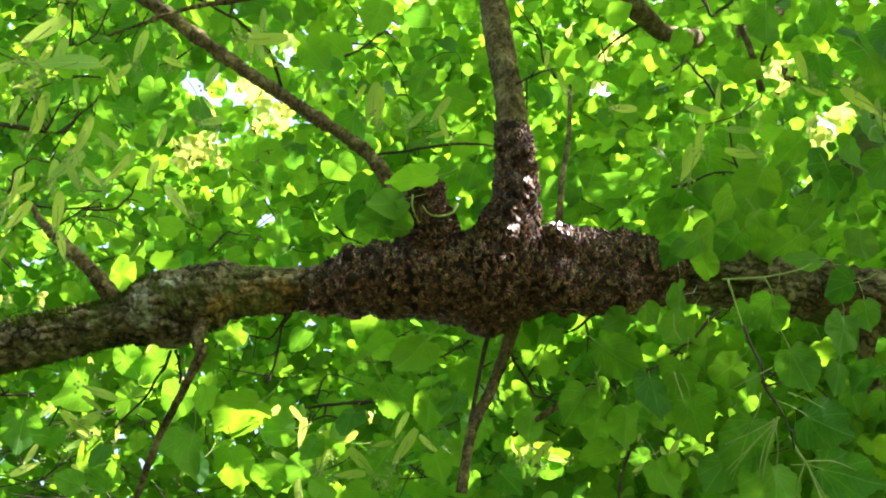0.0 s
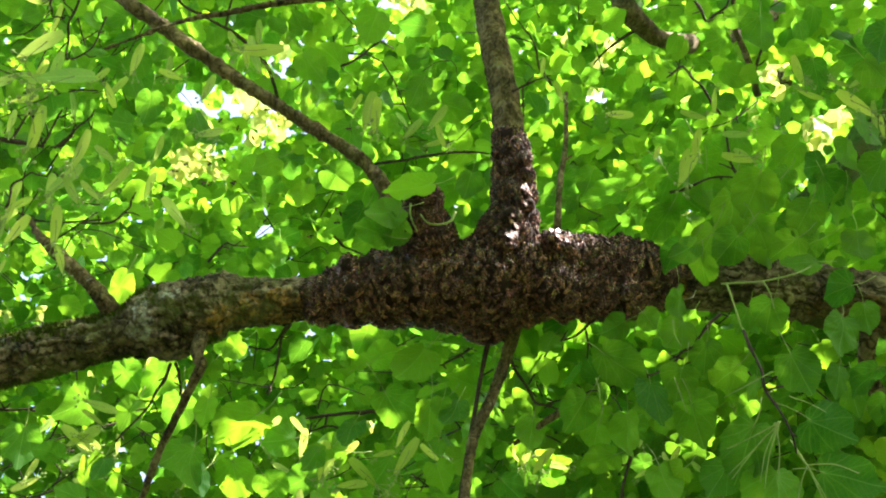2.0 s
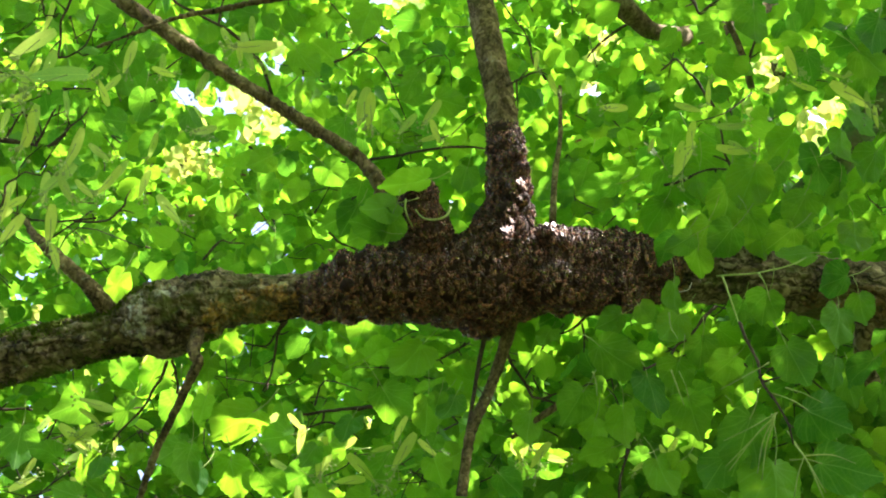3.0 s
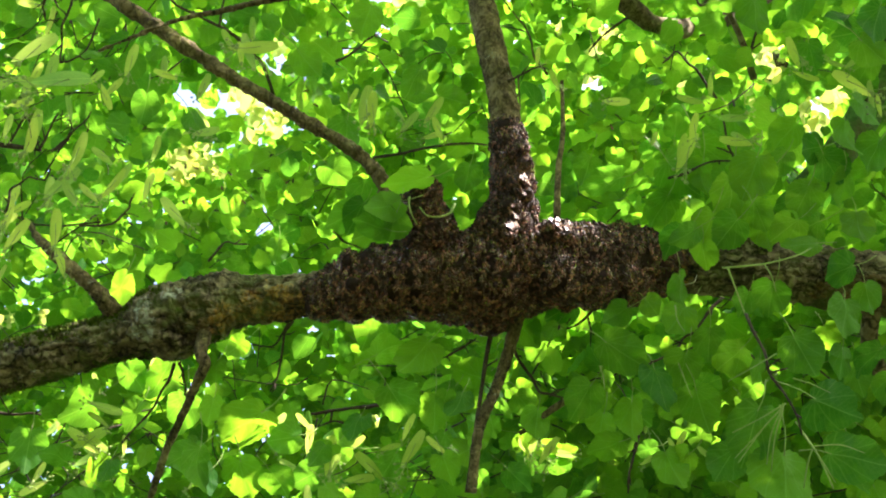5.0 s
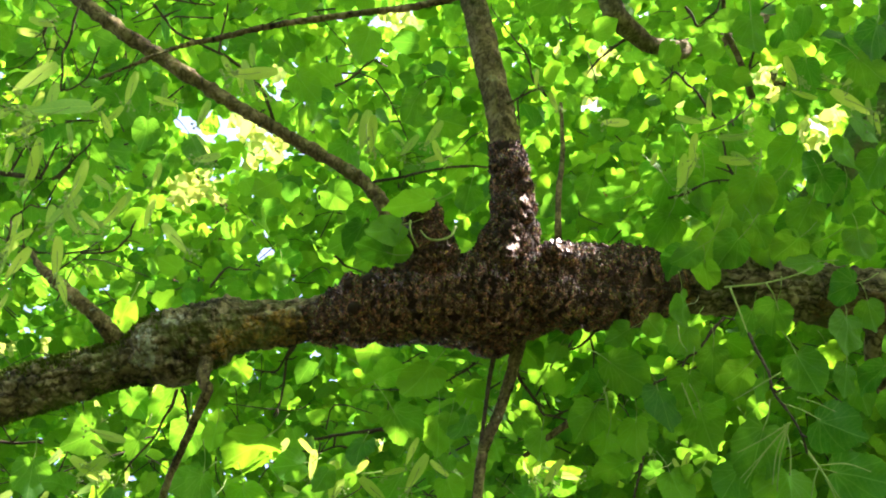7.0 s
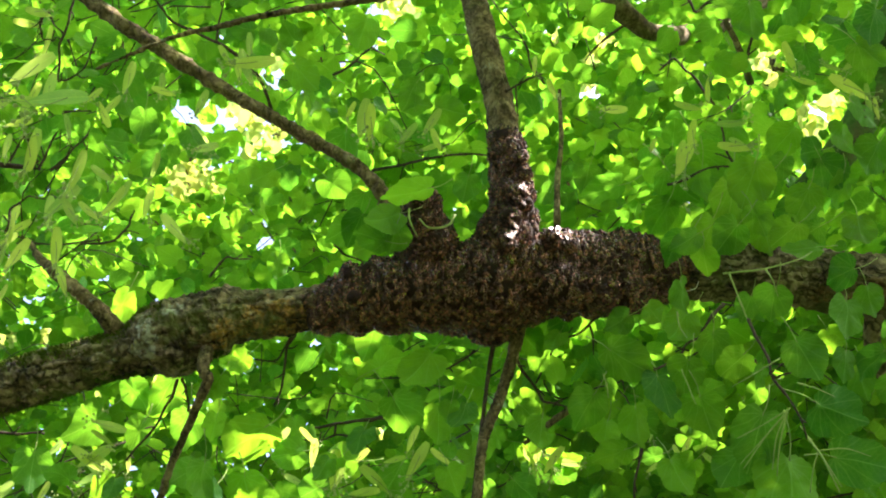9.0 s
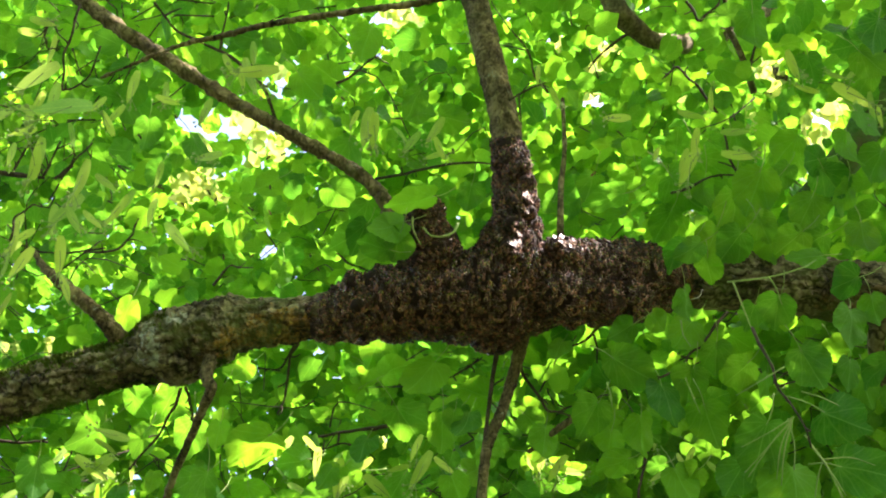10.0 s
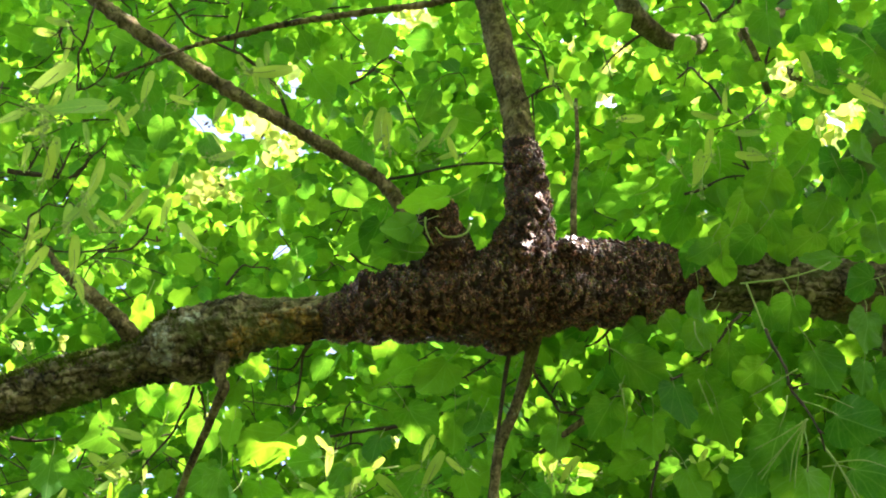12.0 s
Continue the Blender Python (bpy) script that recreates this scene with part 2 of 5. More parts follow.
tagged(part("ground", g, GRASS, None), "unseen flat grass, darkened in colour for the tree's shade", "ground", kind="structure")

# ---- the linden tree ----
tree = tagged(new("linden_tree"), "old linden tree in full summer leaf with rough mossy bark", "tree")
tree.location = (2.35, 1.9, 0)
bpy.context.view_layer.update()


def rooted(ob):
    """Keep a part where its mesh puts it, though its tree stands elsewhere."""
    ob.matrix_parent_inverse = tree.matrix_world.inverted()
    return ob


LIMB = [(-0.888, 1.417, 2.839), (-0.829, 1.400, 2.854), (-0.770, 1.382, 2.869), (-0.700, 1.368, 2.885), (-0.640, 1.358, 2.898), (-0.589, 1.348, 2.909), (-0.536, 1.339, 2.920), (-0.494, 1.328, 2.933), (-0.460, 1.325, 2.937), (-0.435, 1.320, 2.943), (-0.394, 1.306, 2.957), (-0.357, 1.301, 2.964), (-0.296, 1.300, 2.969), (-0.235, 1.298, 2.975),
        (0.016, 1.284, 3.003), (0.218, 1.275, 3.024), (0.424, 1.281, 3.044), (0.635, 1.302, 3.053), (0.816, 1.333, 3.053)]
LIMB_R = [0.0470, 0.0451, 0.0432, 0.0442, 0.0423, 0.0404, 0.0432, 0.0620, 0.0658, 0.0583, 0.0555, 0.0461, 0.0423, 0.0414, 0.0462, 0.0484, 0.0530, 0.0546, 0.0583]
LIMB_END = [(1.35, 1.32, 2.98), (2.35, 1.9, 2.7)]
KNOBS = [(np.array(p), w, h) for p, w, h in (((-0.458, 1.260, 2.971), 0.024, 0.009), ((-0.381, 1.251, 2.991), 0.022, 0.009), ((-0.420, 1.340, 2.878), 0.03, 0.006), ((-0.502, 1.280, 2.902), 0.02, 0.009),
                                             ((-0.475, 1.320, 2.868), 0.025, 0.008), ((-0.623, 1.368, 2.841), 0.03, 0.007), ((-0.334, 1.312, 2.901), 0.02, 0.007), ((-0.524, 1.301, 2.910), 0.03, 0.008))]
rooted(bough("limb", LIMB + LIMB_END, LIMB_R + [0.075, 0.11], BARK, tree, "gnarled grey-brown limb with moss and lichen", 104, 44, 0.0070, 55, KNOBS, 0.0055))
rooted(bough("trunk", [(2.35, 1.9, -0.1), (2.35, 1.9, 0.3), (2.34, 1.9, 2.85), (2.4, 1.93, 5.0), (2.5, 1.95, 8.0)], [0.34, 0.25, 0.21, 0.17, 0.09],
             BARK, tree, "thick furrowed grey-brown trunk", 36, 30, 0.012, 18))
rooted(bough("branch", [(0.121, 1.251, 3.030), (0.126, 1.174, 3.095), (0.123, 1.123, 3.177), (0.116, 1.074, 3.270), (0.095, 1.020, 3.381), (0.073, 0.966, 3.505), (0.042, 0.897, 3.719)],
             [0.0402, 0.0341, 0.0306, 0.0281, 0.0267, 0.0264, 0.0256], BRANCH_BARK, tree, "straight brown side branch with furrowed bark", 44, 36, 0.003, 75, (), 0.0032))
rooted(bough("branch", [(-0.014, 1.323, 3.049), (-0.082, 1.250, 3.123), (-0.103, 1.200, 3.178), (-0.151, 1.166, 3.220), (-0.253, 1.124, 3.267), (-0.410, 1.065, 3.344), (-0.519, 1.016, 3.397), (-0.633, 0.968, 3.463), (-0.770, 0.916, 3.573)],
             [0.0260, 0.0190, 0.0145, 0.0128, 0.0120, 0.0122, 0.0142, 0.0144, 0.0140], BRANCH_BARK, tree, "slender grey-brown side branch", 20, 24, 0.0045, 85))
rooted(bough("branch", [(-0.558, 1.357, 2.941), (-0.570, 1.306, 2.945), (-0.599, 1.271, 2.962), (-0.632, 1.248, 2.981), (-0.670, 1.231, 3.008), (-0.707, 1.223, 3.041), (-0.729, 1.218, 3.072)],
             [0.0260, 0.0185, 0.0140, 0.0122, 0.0108, 0.0072, 0.0030], BRANCH_BARK, tree, "short dead side branch with grey bark", 20, 24, 0.0028, 85))
rooted(bough("branch", [(-0.400, 1.310, 2.889), (-0.399, 1.313, 2.848), (-0.390, 1.321, 2.828), (-0.411, 1.360, 2.808), (-0.434, 1.404, 2.784), (-0.460, 1.451, 2.759), (-0.482, 1.503, 2.728), (-0.502, 1.554, 2.698)],
             [0.0130, 0.0108, 0.0094, 0.0076, 0.0070, 0.0066, 0.0062, 0.0058], BRANCH_BARK, tree, "thin drooping side branch", 14, 24, 0.0016, 95))
rooted(bough("branch", [(0.145, 1.299, 2.964), (0.126, 1.345, 2.899), (0.098, 1.383, 2.828), (0.070, 1.411, 2.766), (0.057, 1.458, 2.674)],
             [0.0149, 0.0108, 0.0097, 0.0095, 0.0084], BRANCH_BARK, tree, "thin drooping grey side branch", 12, 20, 0.002, 80))
rooted(bough("twig", [(0.099, 1.308, 2.931), (0.086, 1.346, 2.886), (0.075, 1.383, 2.828), (0.065, 1.411, 2.766), (0.050, 1.458, 2.674)],
             [0.0048, 0.0042, 0.0036, 0.0040, 0.0040], TWIG_BARK, tree, "thin reddish-brown twig", 8, 10))
rooted(bough("branch", [(2.517, 2.078, 6.645), (1.548, 1.972, 5.689), (0.847, 1.612, 4.555), (0.562, 1.332, 4.007), (0.473, 1.253, 3.942), (0.427, 1.213, 3.976), (0.419, 1.188, 4.128)],
             [0.06, 0.05, 0.036, 0.021, 0.0255, 0.028, 0.028], BRANCH_BARK, tree, "high brown branch half hidden by leaves", 14, 8, 0.002, 40))
rooted(bough("branch", [(2.37, 1.91, 3.9), (1.065, 1.075, 3.570), (0.870, 1.132, 3.391), (0.772, 1.182, 3.271), (0.689, 1.236, 3.200), (0.627, 1.266, 3.135), (0.568, 1.297, 3.083)],
             [0.09, 0.05, 0.0355, 0.0313, 0.0277, 0.0232, 0.0169], MOSS_SHADE, tree, "mossy branch behind the leaves, greened in colour for shade", 16, 10, 0.002, 40))
rooted(bough("branch", [(0.828, 1.337, 3.050), (0.807, 1.399, 3.024), (0.824, 1.469, 3.004), (0.873, 1.549, 2.976)],
             [0.0208, 0.0168, 0.0160, 0.0141], BARK, tree, "dark short stub under the limb", 12, 8, 0.002, 60))
rooted(bough("branch", [(0.011, 1.282, 3.005), (-0.016, 1.215, 3.034), (-0.026, 1.163, 3.065), (-0.028, 1.129, 3.093)],
             [0.0462, 0.0377, 0.0316, 0.0267], BARK, tree, "broken stub of a lost branch", 16, 10, 0.003, 60))
rooted(bough("twig", [(-0.514, 0.832, 3.016), (-0.447, 0.811, 3.034), (-0.384, 0.793, 3.049), (-0.330, 0.786, 3.056), (-0.269, 0.774, 3.065), (-0.192, 0.765, 3.073), (-0.115, 0.757, 3.079), (-0.033, 0.750, 3.085), (0.065, 0.732, 3.100)],
             [0.0018, 0.0028, 0.0036, 0.0040, 0.0044, 0.0047, 0.0050, 0.0056, 0.0062], BRANCH_BARK, tree, "long bare grey-brown twig", 12, 22, 0.0022, 130))

# ---- leaves ----
def leaf_arrays(turns, rings, saw=0.0, fold=0.16, droop=0.18, stalk=0.0):
    """A heart-shaped linden leaf of unit radius in the xy plane, its tip along +y and its upper face along +z."""
    verts, uvs, faces = [(0, 0, 0)], [(0, 0)], []

    def lift(x, y):
        return fold * abs(x) - droop * max(0, y) ** 2 - 0.12 * x * x

    for q in range(1, rings + 1):
        for k in range(turns):
            a = 2 * math.pi * k / turns
            off = min(a, 2 * math.pi - a)
            r = 0.97 + 0.27 * math.exp(-(off / 0.19) ** 2) - 0.30 * math.exp(-((math.pi - off) / 0.26) ** 2) + 0.03 * math.cos(2 * (math.pi - off))
            r *= 1 + (saw if k % 2 else -saw) * (q == rings)
            r *= q / rings
            x, y = 1.04 * r * math.sin(a), r * math.cos(a)
            verts.append((x, y, lift(x, y) + (q / rings) ** 2 * (0.05 * math.sin(5 * a + 0.6) + 0.03 * math.sin(9 * a))))
            uvs.append((x, y))
    for k in range(turns):
        faces.append((0, 1 + (k + 1) % turns, 1 + k))
    for q in range(1, rings):
        b, c = 1 + (q - 1) * turns, 1 + q * turns
        for k in range(turns):
            j = (k + 1) % turns
            faces.append((b + k, b + j, c + j, c + k))
    count = len(faces)
    if stalk:
        tv, tf = tube_arrays([(0, -0.6, -0.01), (0.05, -0.6 - 0.5 * stalk, 0.05), (-0.05, -0.6 - stalk, 0.22)], [0.022, 0.02, 0.026], 4, 3)
        n = len(verts)
        verts += [tuple(v) for v in tv]
        uvs += [(0, 0)] * len(tv)
        faces += [tuple(n + i for i in f) for f in tf]
    return verts, faces, uvs, count


def bract_arrays(turns=12):
    """A strap-shaped flower bract, one unit long."""
    verts, uvs, faces = [], [], []
    for i in range(turns + 1):
        t = i / turns
        w = 0.135 * math.sin(math.pi * min(1, 0.06 + 0.95 * t) ** 0.8) ** 0.7
        z = -0.18 * t * t
        verts += [(-w, t, z + 0.05 * w), (0, t, z - 0.02), (w, t, z + 0.05 * w)]
        uvs += [(-4 * w, 2 * t), (0, 2 * t), (4 * w, 2 * t)]
    for i in range(turns):
        a = 3 * i
        faces += [(a, a + 1, a + 4, a + 3), (a + 1, a + 2, a + 5, a + 4)]
    return verts, faces, uvs


def flower_arrays():
    """A forked flower stalk with small round buds, as long as its bract."""
    verts, faces = [], []

    def add(v, f):
        n = len(verts)
        verts.extend(tuple(p) for p in v)
        faces.extend(tuple(n + i for i in g) for g in f)

    add(*tube_arrays([(0, 0.35, -0.05), (0.05, 0.6, -0.16), (0.09, 0.8, -0.3)], [0.012, 0.011, 0.01], 4, 3))
    r2 = random.Random(5)
    for i in range(7):
        tip = (0.09 + r2.uniform(-0.24, 0.24), 0.98 + r2.uniform(-0.14, 0.16), -0.42 + r2.uniform(-0.15, 0.15))
        add(*tube_arrays([(0.09, 0.8, -0.3), tip], [0.009, 0.008], 4, 2))
        bm = bmesh.new()
        bmesh.ops.create_icosphere(bm, subdivisions=1, radius=0.042, matrix=Matrix.Translation(tip))
        bm.verts.index_update()
        add([v.co for v in bm.verts], [[v.index for v in f.verts] for f in bm.faces])
        bm.free()
    return verts, faces


def leaf_mesh(i):
    v, f, uv, count = leaf_arrays(52, 3, 0.024, 0.08 + 0.04 * i, 0.08 + 0.05 * i, 1.0 + 0.1 * i)
    bend = random.Random(i)
    blade = 1 + 52 * 3
    k1, k2 = bend.uniform(2, 4), bend.uniform(0, 6)
    lean = bend.uniform(-0.12, 0.12)
    k3, k4, w1, w2 = bend.uniform(0, 6), bend.uniform(0, 6), bend.uniform(0.03, 0.07), bend.uniform(0.015, 0.035)

    def uneven(x, y):
        a = math.atan2(x, y)
        return 1 + w1 * math.sin(2 * a + k3) + w2 * math.sin(5 * a + k4)

    v = [(((0.91 + 0.022 * i) * x + lean * y) * uneven(x, y), y * uneven(x, y), z + 0.12 * math.sin(k1 * x + k2) * math.cos(k1 * y)) if j < blade else (x, y, z)
         for j, (x, y, z) in enumerate(v)]
    me = mesh_of("leaf", v, f, True, uv)
    me.materials.append(LEAF)
    me.materials.append(STALK)
    for p in me.polygons[count:]:
        p.material_index = 1
    return me


LEAVES = [leaf_mesh(i) for i in range(8)]
BRACT_MESH = mesh_of("bract", *bract_arrays()[:2], True, bract_arrays()[2])
BRACT_MESH.materials.append(BRACT)
FLOWER_MESH = mesh_of("flower_stalk", *flower_arrays())
FLOWER_MESH.materials.append(STALK)
VIEW_TILT = pose(0, 0, 0, -40)   # the camera's tilt, so that leaves turn face-on to its view
HOME = Matrix.Translation((-2.35, -1.9, 0))


SWAYING = []


def hang(across, down, deep):
    """A place on a camera sight line: across and down in thousandths of the depth."""
    return Vector((0, 0, 1.6)) + VIEW_TILT @ Vector((across * deep / 1000, down * deep / 1000, deep))


def leaf_part(m, radius, label=""):
    ob = new("leaf", LEAVES[rng.randrange(4) + 4 * (len(SWAYING) % 2)])
    SWAYING.append(ob)
    ob.parent = tree
    ob.matrix_basis = HOME @ m @ Matrix.Scale(radius, 4)
    return tagged(ob, label)


def bract_part(m, length):
    ob = new("bract", BRACT_MESH)
    ob.parent = tree
    ob.matrix_basis = HOME @ m @ Matrix.Scale(length, 4)
    fl = new("flower_stalk", FLOWER_MESH)
    fl.parent = ob
    tagged(ob, "pale green strap-shaped flower bract")
    return ob


SUNNY = [Vector(p) for p in ((0.136, 1.120, 3.049), (0.116, 1.154, 2.995), (0.195, 1.163, 3.026))]   # spots on the swarm that the sun reaches


def in_shaft(p, r):
    """Does a leaf at p, r across, stand between the sun and one of those spots?"""
    return any((q := Vector(p) - o).dot(SUN) > 0.05 and (q - SUN * q.dot(SUN)).length < 0.035 + r for o in SUNNY)


def sprig(rows, wobble=21.0):
    """Leaves of one sprig: place, radius, the turn of the tip, and lean about the leaf's own two axes."""
    for where, radius, spin, *tilt in rows:
        if in_shaft(where, 0.7 * radius):
            continue
        a, b = tilt if tilt else (rng.gauss(0, wobble), rng.gauss(0, wobble))
        leaf_part(Matrix.Translation(where) @ VIEW_TILT @ pose(0, 0, 0, 0, 0, spin) @ pose(0, 0, 0, a, b), 0.74 * radius)


# broad shaded leaves below and beside the limb's thick end
sprig([((0.296, 1.248, 2.798), 0.0582, -60), ((0.241, 1.328, 2.770), 0.0462, 30), ((0.351, 1.274, 2.750), 0.0539, 10), ((0.414, 1.283, 2.716), 0.0497, -20),
       ((0.480, 1.267, 2.652), 0.0650, 15), ((0.596, 1.241, 2.674), 0.0565, -65), ((0.622, 1.284, 2.612), 0.0626, -75), ((0.521, 1.306, 2.593), 0.0710, 10)])
sprig([((0.472, 1.240, 2.779), 0.0413, 40), ((0.580, 1.233, 2.785), 0.0503, -30), ((0.655, 1.199, 2.839), 0.0509, 20), ((0.531, 1.164, 2.842), 0.0413, 10, 30, 10),
       ((0.589, 1.117, 2.908), 0.0418, 80, 0, 55), ((0.502, 1.199, 2.866), 0.0313, 20), ((0.438, 1.152, 2.931), 0.0380, 5, 35, 30), ((0.396, 1.147, 2.961), 0.0400, 20, 40, -25), ((0.403, 1.111, 2.926), 0.036, 70, 30, 35), ((0.393, 1.181, 2.880), 0.036, -20, 25, -40)])
sprig([((0.358, 1.247, 2.903), 0.0323, -50), ((0.398, 1.234, 2.862), 0.0428, 30), ((0.445, 1.255, 2.831), 0.0388, 0), ((0.692, 1.240, 2.779), 0.0413, 30),
       ((0.700, 1.192, 2.871), 0.0368, -10), ((0.305, 1.258, 2.894), 0.0323, 60), ((0.198, 1.294, 2.890), 0.0327, 10), ((0.314, 1.328, 2.731), 0.0436, 0)])
sprig([((0.453, 1.335, 2.647), 0.0456, 30), ((0.374, 1.374, 2.666), 0.0431, -20), ((0.281, 1.382, 2.712), 0.0423, 60), ((0.480, 1.123, 2.955), 0.0428, 40),
       ((0.526, 1.102, 2.973), 0.0372, -30), ((0.396, 1.265, 2.784), 0.0418, 10), ((0.643, 1.243, 2.776), 0.0359, 20), ((0.651, 1.147, 2.883), 0.0400, 70)])
# leaves under the middle of the limb
sprig([((-0.033, 1.349, 2.883), 0.0606, 20), ((-0.067, 1.394, 2.819), 0.0541, -30), ((-0.318, 1.400, 2.775), 0.0723, 40), ((-0.394, 1.423, 2.704), 0.0484, 20),
       ((-0.320, 1.437, 2.692), 0.0521, -10), ((-0.605, 1.417, 2.826), 0.0586, 60), ((-0.251, 1.422, 2.756), 0.0418, 80), ((-0.004, 1.421, 2.823), 0.0430, 0)])
sprig([((-0.525, 1.436, 2.823), 0.0393, 30), ((-0.696, 1.449, 2.760), 0.0481, 10), ((-0.574, 1.462, 2.723), 0.0456, -40), ((-0.167, 1.449, 2.760), 0.0423, 90),
       ((-0.080, 1.455, 2.729), 0.0456, 30), ((0.015, 1.455, 2.729), 0.0380, -20), ((-0.213, 1.470, 2.717), 0.0437, 60), ((0.172, 1.435, 2.810), 0.0391, 15)])
# leaves above the limb
sprig([((-0.151, 1.244, 3.141), 0.0460, 30), ((-0.124, 1.265, 3.110), 0.0416, 70), ((-0.142, 1.224, 3.184), 0.0444, 10)])
sprig([((-0.548, 1.103, 3.286), 0.0402, 10, 5, 5), ((-0.529, 1.161, 3.237), 0.0380, 30, 5, -8), ((-0.470, 1.189, 3.343), 0.0510, -60), ((-0.255, 1.222, 3.186), 0.0317, 20, 5, 5),
       ((-0.329, 1.211, 3.260), 0.0368, 60), ((-0.133, 0.954, 3.345), 0.0474, 20), ((-0.256, 1.064, 3.383), 0.0455, -40), ((-0.265, 1.141, 3.384), 0.0444, 15)])
sprig([((0.294, 1.057, 3.167), 0.0516, 30), ((0.346, 1.188, 3.188), 0.0544, -15), ((0.412, 1.138, 3.282), 0.0512, 10), ((0.568, 1.144, 3.121), 0.0462, 50),
       ((0.537, 1.099, 3.224), 0.0474, -20), ((0.477, 1.050, 3.330), 0.0528, 35), ((0.573, 0.941, 3.356), 0.0495, 0), ((0.271, 1.112, 3.095), 0.0432, 60)])
sprig([((-0.044, 1.087, 3.038), 0.0571, 85, -5, -55), ((0.054, 1.200, 3.204), 0.0380, 10), ((-0.173, 1.260, 3.153), 0.0486, 70),
       ((-0.182, 1.196, 3.338), 0.0488, 0), ((-0.046, 1.066, 3.316), 0.0423, 30), ((-0.204, 1.256, 3.288), 0.0444, -50), ((-0.576, 1.332, 3.028), 0.0495, 20)])
sprig([((0.719, 0.928, 3.301), 0.0522, 30), ((0.676, 1.000, 3.306), 0.0433, -20), ((0.769, 1.016, 3.293), 0.0453, 60), ((0.608, 1.121, 3.140), 0.0381, 30),
       ((0.729, 1.173, 3.030), 0.0450, 0), ((0.651, 1.139, 3.255), 0.0486, 40), ((0.480, 1.166, 3.167), 0.0453, 0), ((0.408, 1.213, 3.128), 0.0474, 20)])
sprig([((0.178, 1.586, 2.841), 0.040, 100, -10, 20), ((0.225, 1.592, 2.835), 0.034, 60, 15, -20), ((0.162, 1.564, 2.859), 0.030, 170, 20, 10), ((0.209, 1.568, 2.856), 0.030, -80, 0, 30), ((0.235, 1.578, 2.848), 0.028, -120, 10, 0)])
sprig([((0.633, 1.205, 3.109), 0.0449, 20), ((0.659, 1.209, 3.066), 0.0381, 60), ((0.583, 1.213, 3.063), 0.0442, -10)])
sprig([((0.722, 1.142, 3.187), 0.0309, 30), ((0.654, 1.201, 3.112), 0.0408, 50), ((0.799, 1.092, 3.269), 0.0335, -30), ((0.688, 1.172, 3.149), 0.0307, 0)])
sprig([((-0.084, 1.096, 2.978), 0.044, 60, -20, 30), ((-0.105, 1.128, 2.964), 0.040, 100, 10, -25), ((-0.073, 1.120, 2.965), 0.038, 20, 20, 10)])
# leaves before the mossy, shade-green branch
sprig([((0.609, 1.094, 3.005), 0.046, 20), ((0.649, 1.056, 3.038), 0.044, -30), ((0.584, 1.133, 2.973), 0.042, 50), ((0.679, 1.015, 3.072), 0.046, 10), ((0.706, 0.981, 3.100), 0.044, -60), ((0.623, 1.032, 3.058), 0.040, 80), ((0.673, 1.075, 3.022), 0.046, -10), ((0.725, 1.035, 3.055), 0.044, 30)])
# a spray out of view, added to keep sun off the lower right leaves
sprig([((0.847, 1.322, 2.775), 0.085, 20), ((0.954, 1.353, 2.880), 0.085, -30), ((0.964, 1.395, 2.975), 0.085, 50), ((0.966, 1.375, 2.796), 0.085, 10), ((1.126, 1.414, 3.024), 0.085, -60), ((1.105, 1.451, 3.124), 0.085, 80)])
# leaves placed to hide the dark branch's end from the camera
sprig([((0.734, 0.879, 3.212), 0.05, 20), ((0.732, 0.926, 3.199), 0.045, -40), ((0.739, 0.944, 3.288), 0.045, 70)])
# dark leaves tucked up behind the swarm's lower edge
sprig([((0.199, 1.381, 3.013), 0.056, 20), ((0.157, 1.398, 2.999), 0.050, -40), ((0.230, 1.373, 3.019), 0.045, 60)])
# broad leaves over the swarm's thick end
sprig([((0.322, 1.113, 3.146), 0.070, -30), ((0.393, 1.112, 3.212), 0.062, 40), ((0.313, 1.208, 3.197), 0.056, 70), ((0.358, 1.171, 3.137), 0.066, 0), ((0.434, 1.166, 3.167), 0.060, -50), ((0.467, 1.177, 3.027), 0.052, 30), ((0.518, 1.168, 3.100), 0.064, 10), ((0.424, 1.246, 3.165), 0.056, 60), ((0.492, 1.171, 3.228), 0.060, -20), ((0.543, 1.106, 3.087), 0.062, 15)])
# ---- flower bracts ----
for where, length, spin in (((-0.651, 0.972, 3.069), 0.0832, 20), ((-0.577, 1.000, 3.045), 0.0786, 10), ((-0.623, 0.880, 3.146), 0.0832, 60), ((-0.669, 1.025, 3.024), 0.0693, 200),
                            ((-0.623, 1.096, 2.965), 0.0693, 5), ((-0.669, 1.110, 2.953), 0.0647, 40), ((-0.586, 1.046, 3.007), 0.0740, 50), ((-0.706, 1.167, 2.906), 0.0647, 25),
                            ((-0.527, 1.076, 3.047), 0.0666, 40), ((-0.568, 0.933, 3.102), 0.1017, 85), ((-0.336, 0.926, 3.238), 0.0782, 0), ((-0.278, 0.941, 3.225), 0.0880, 75)):
    bract_part(Matrix.Translation(where) @ VIEW_TILT @ pose(0, 0, 0, 0, 0, spin) @ pose(0, 0, 0, rng.gauss(0, 15), rng.gauss(0, 20)), length)
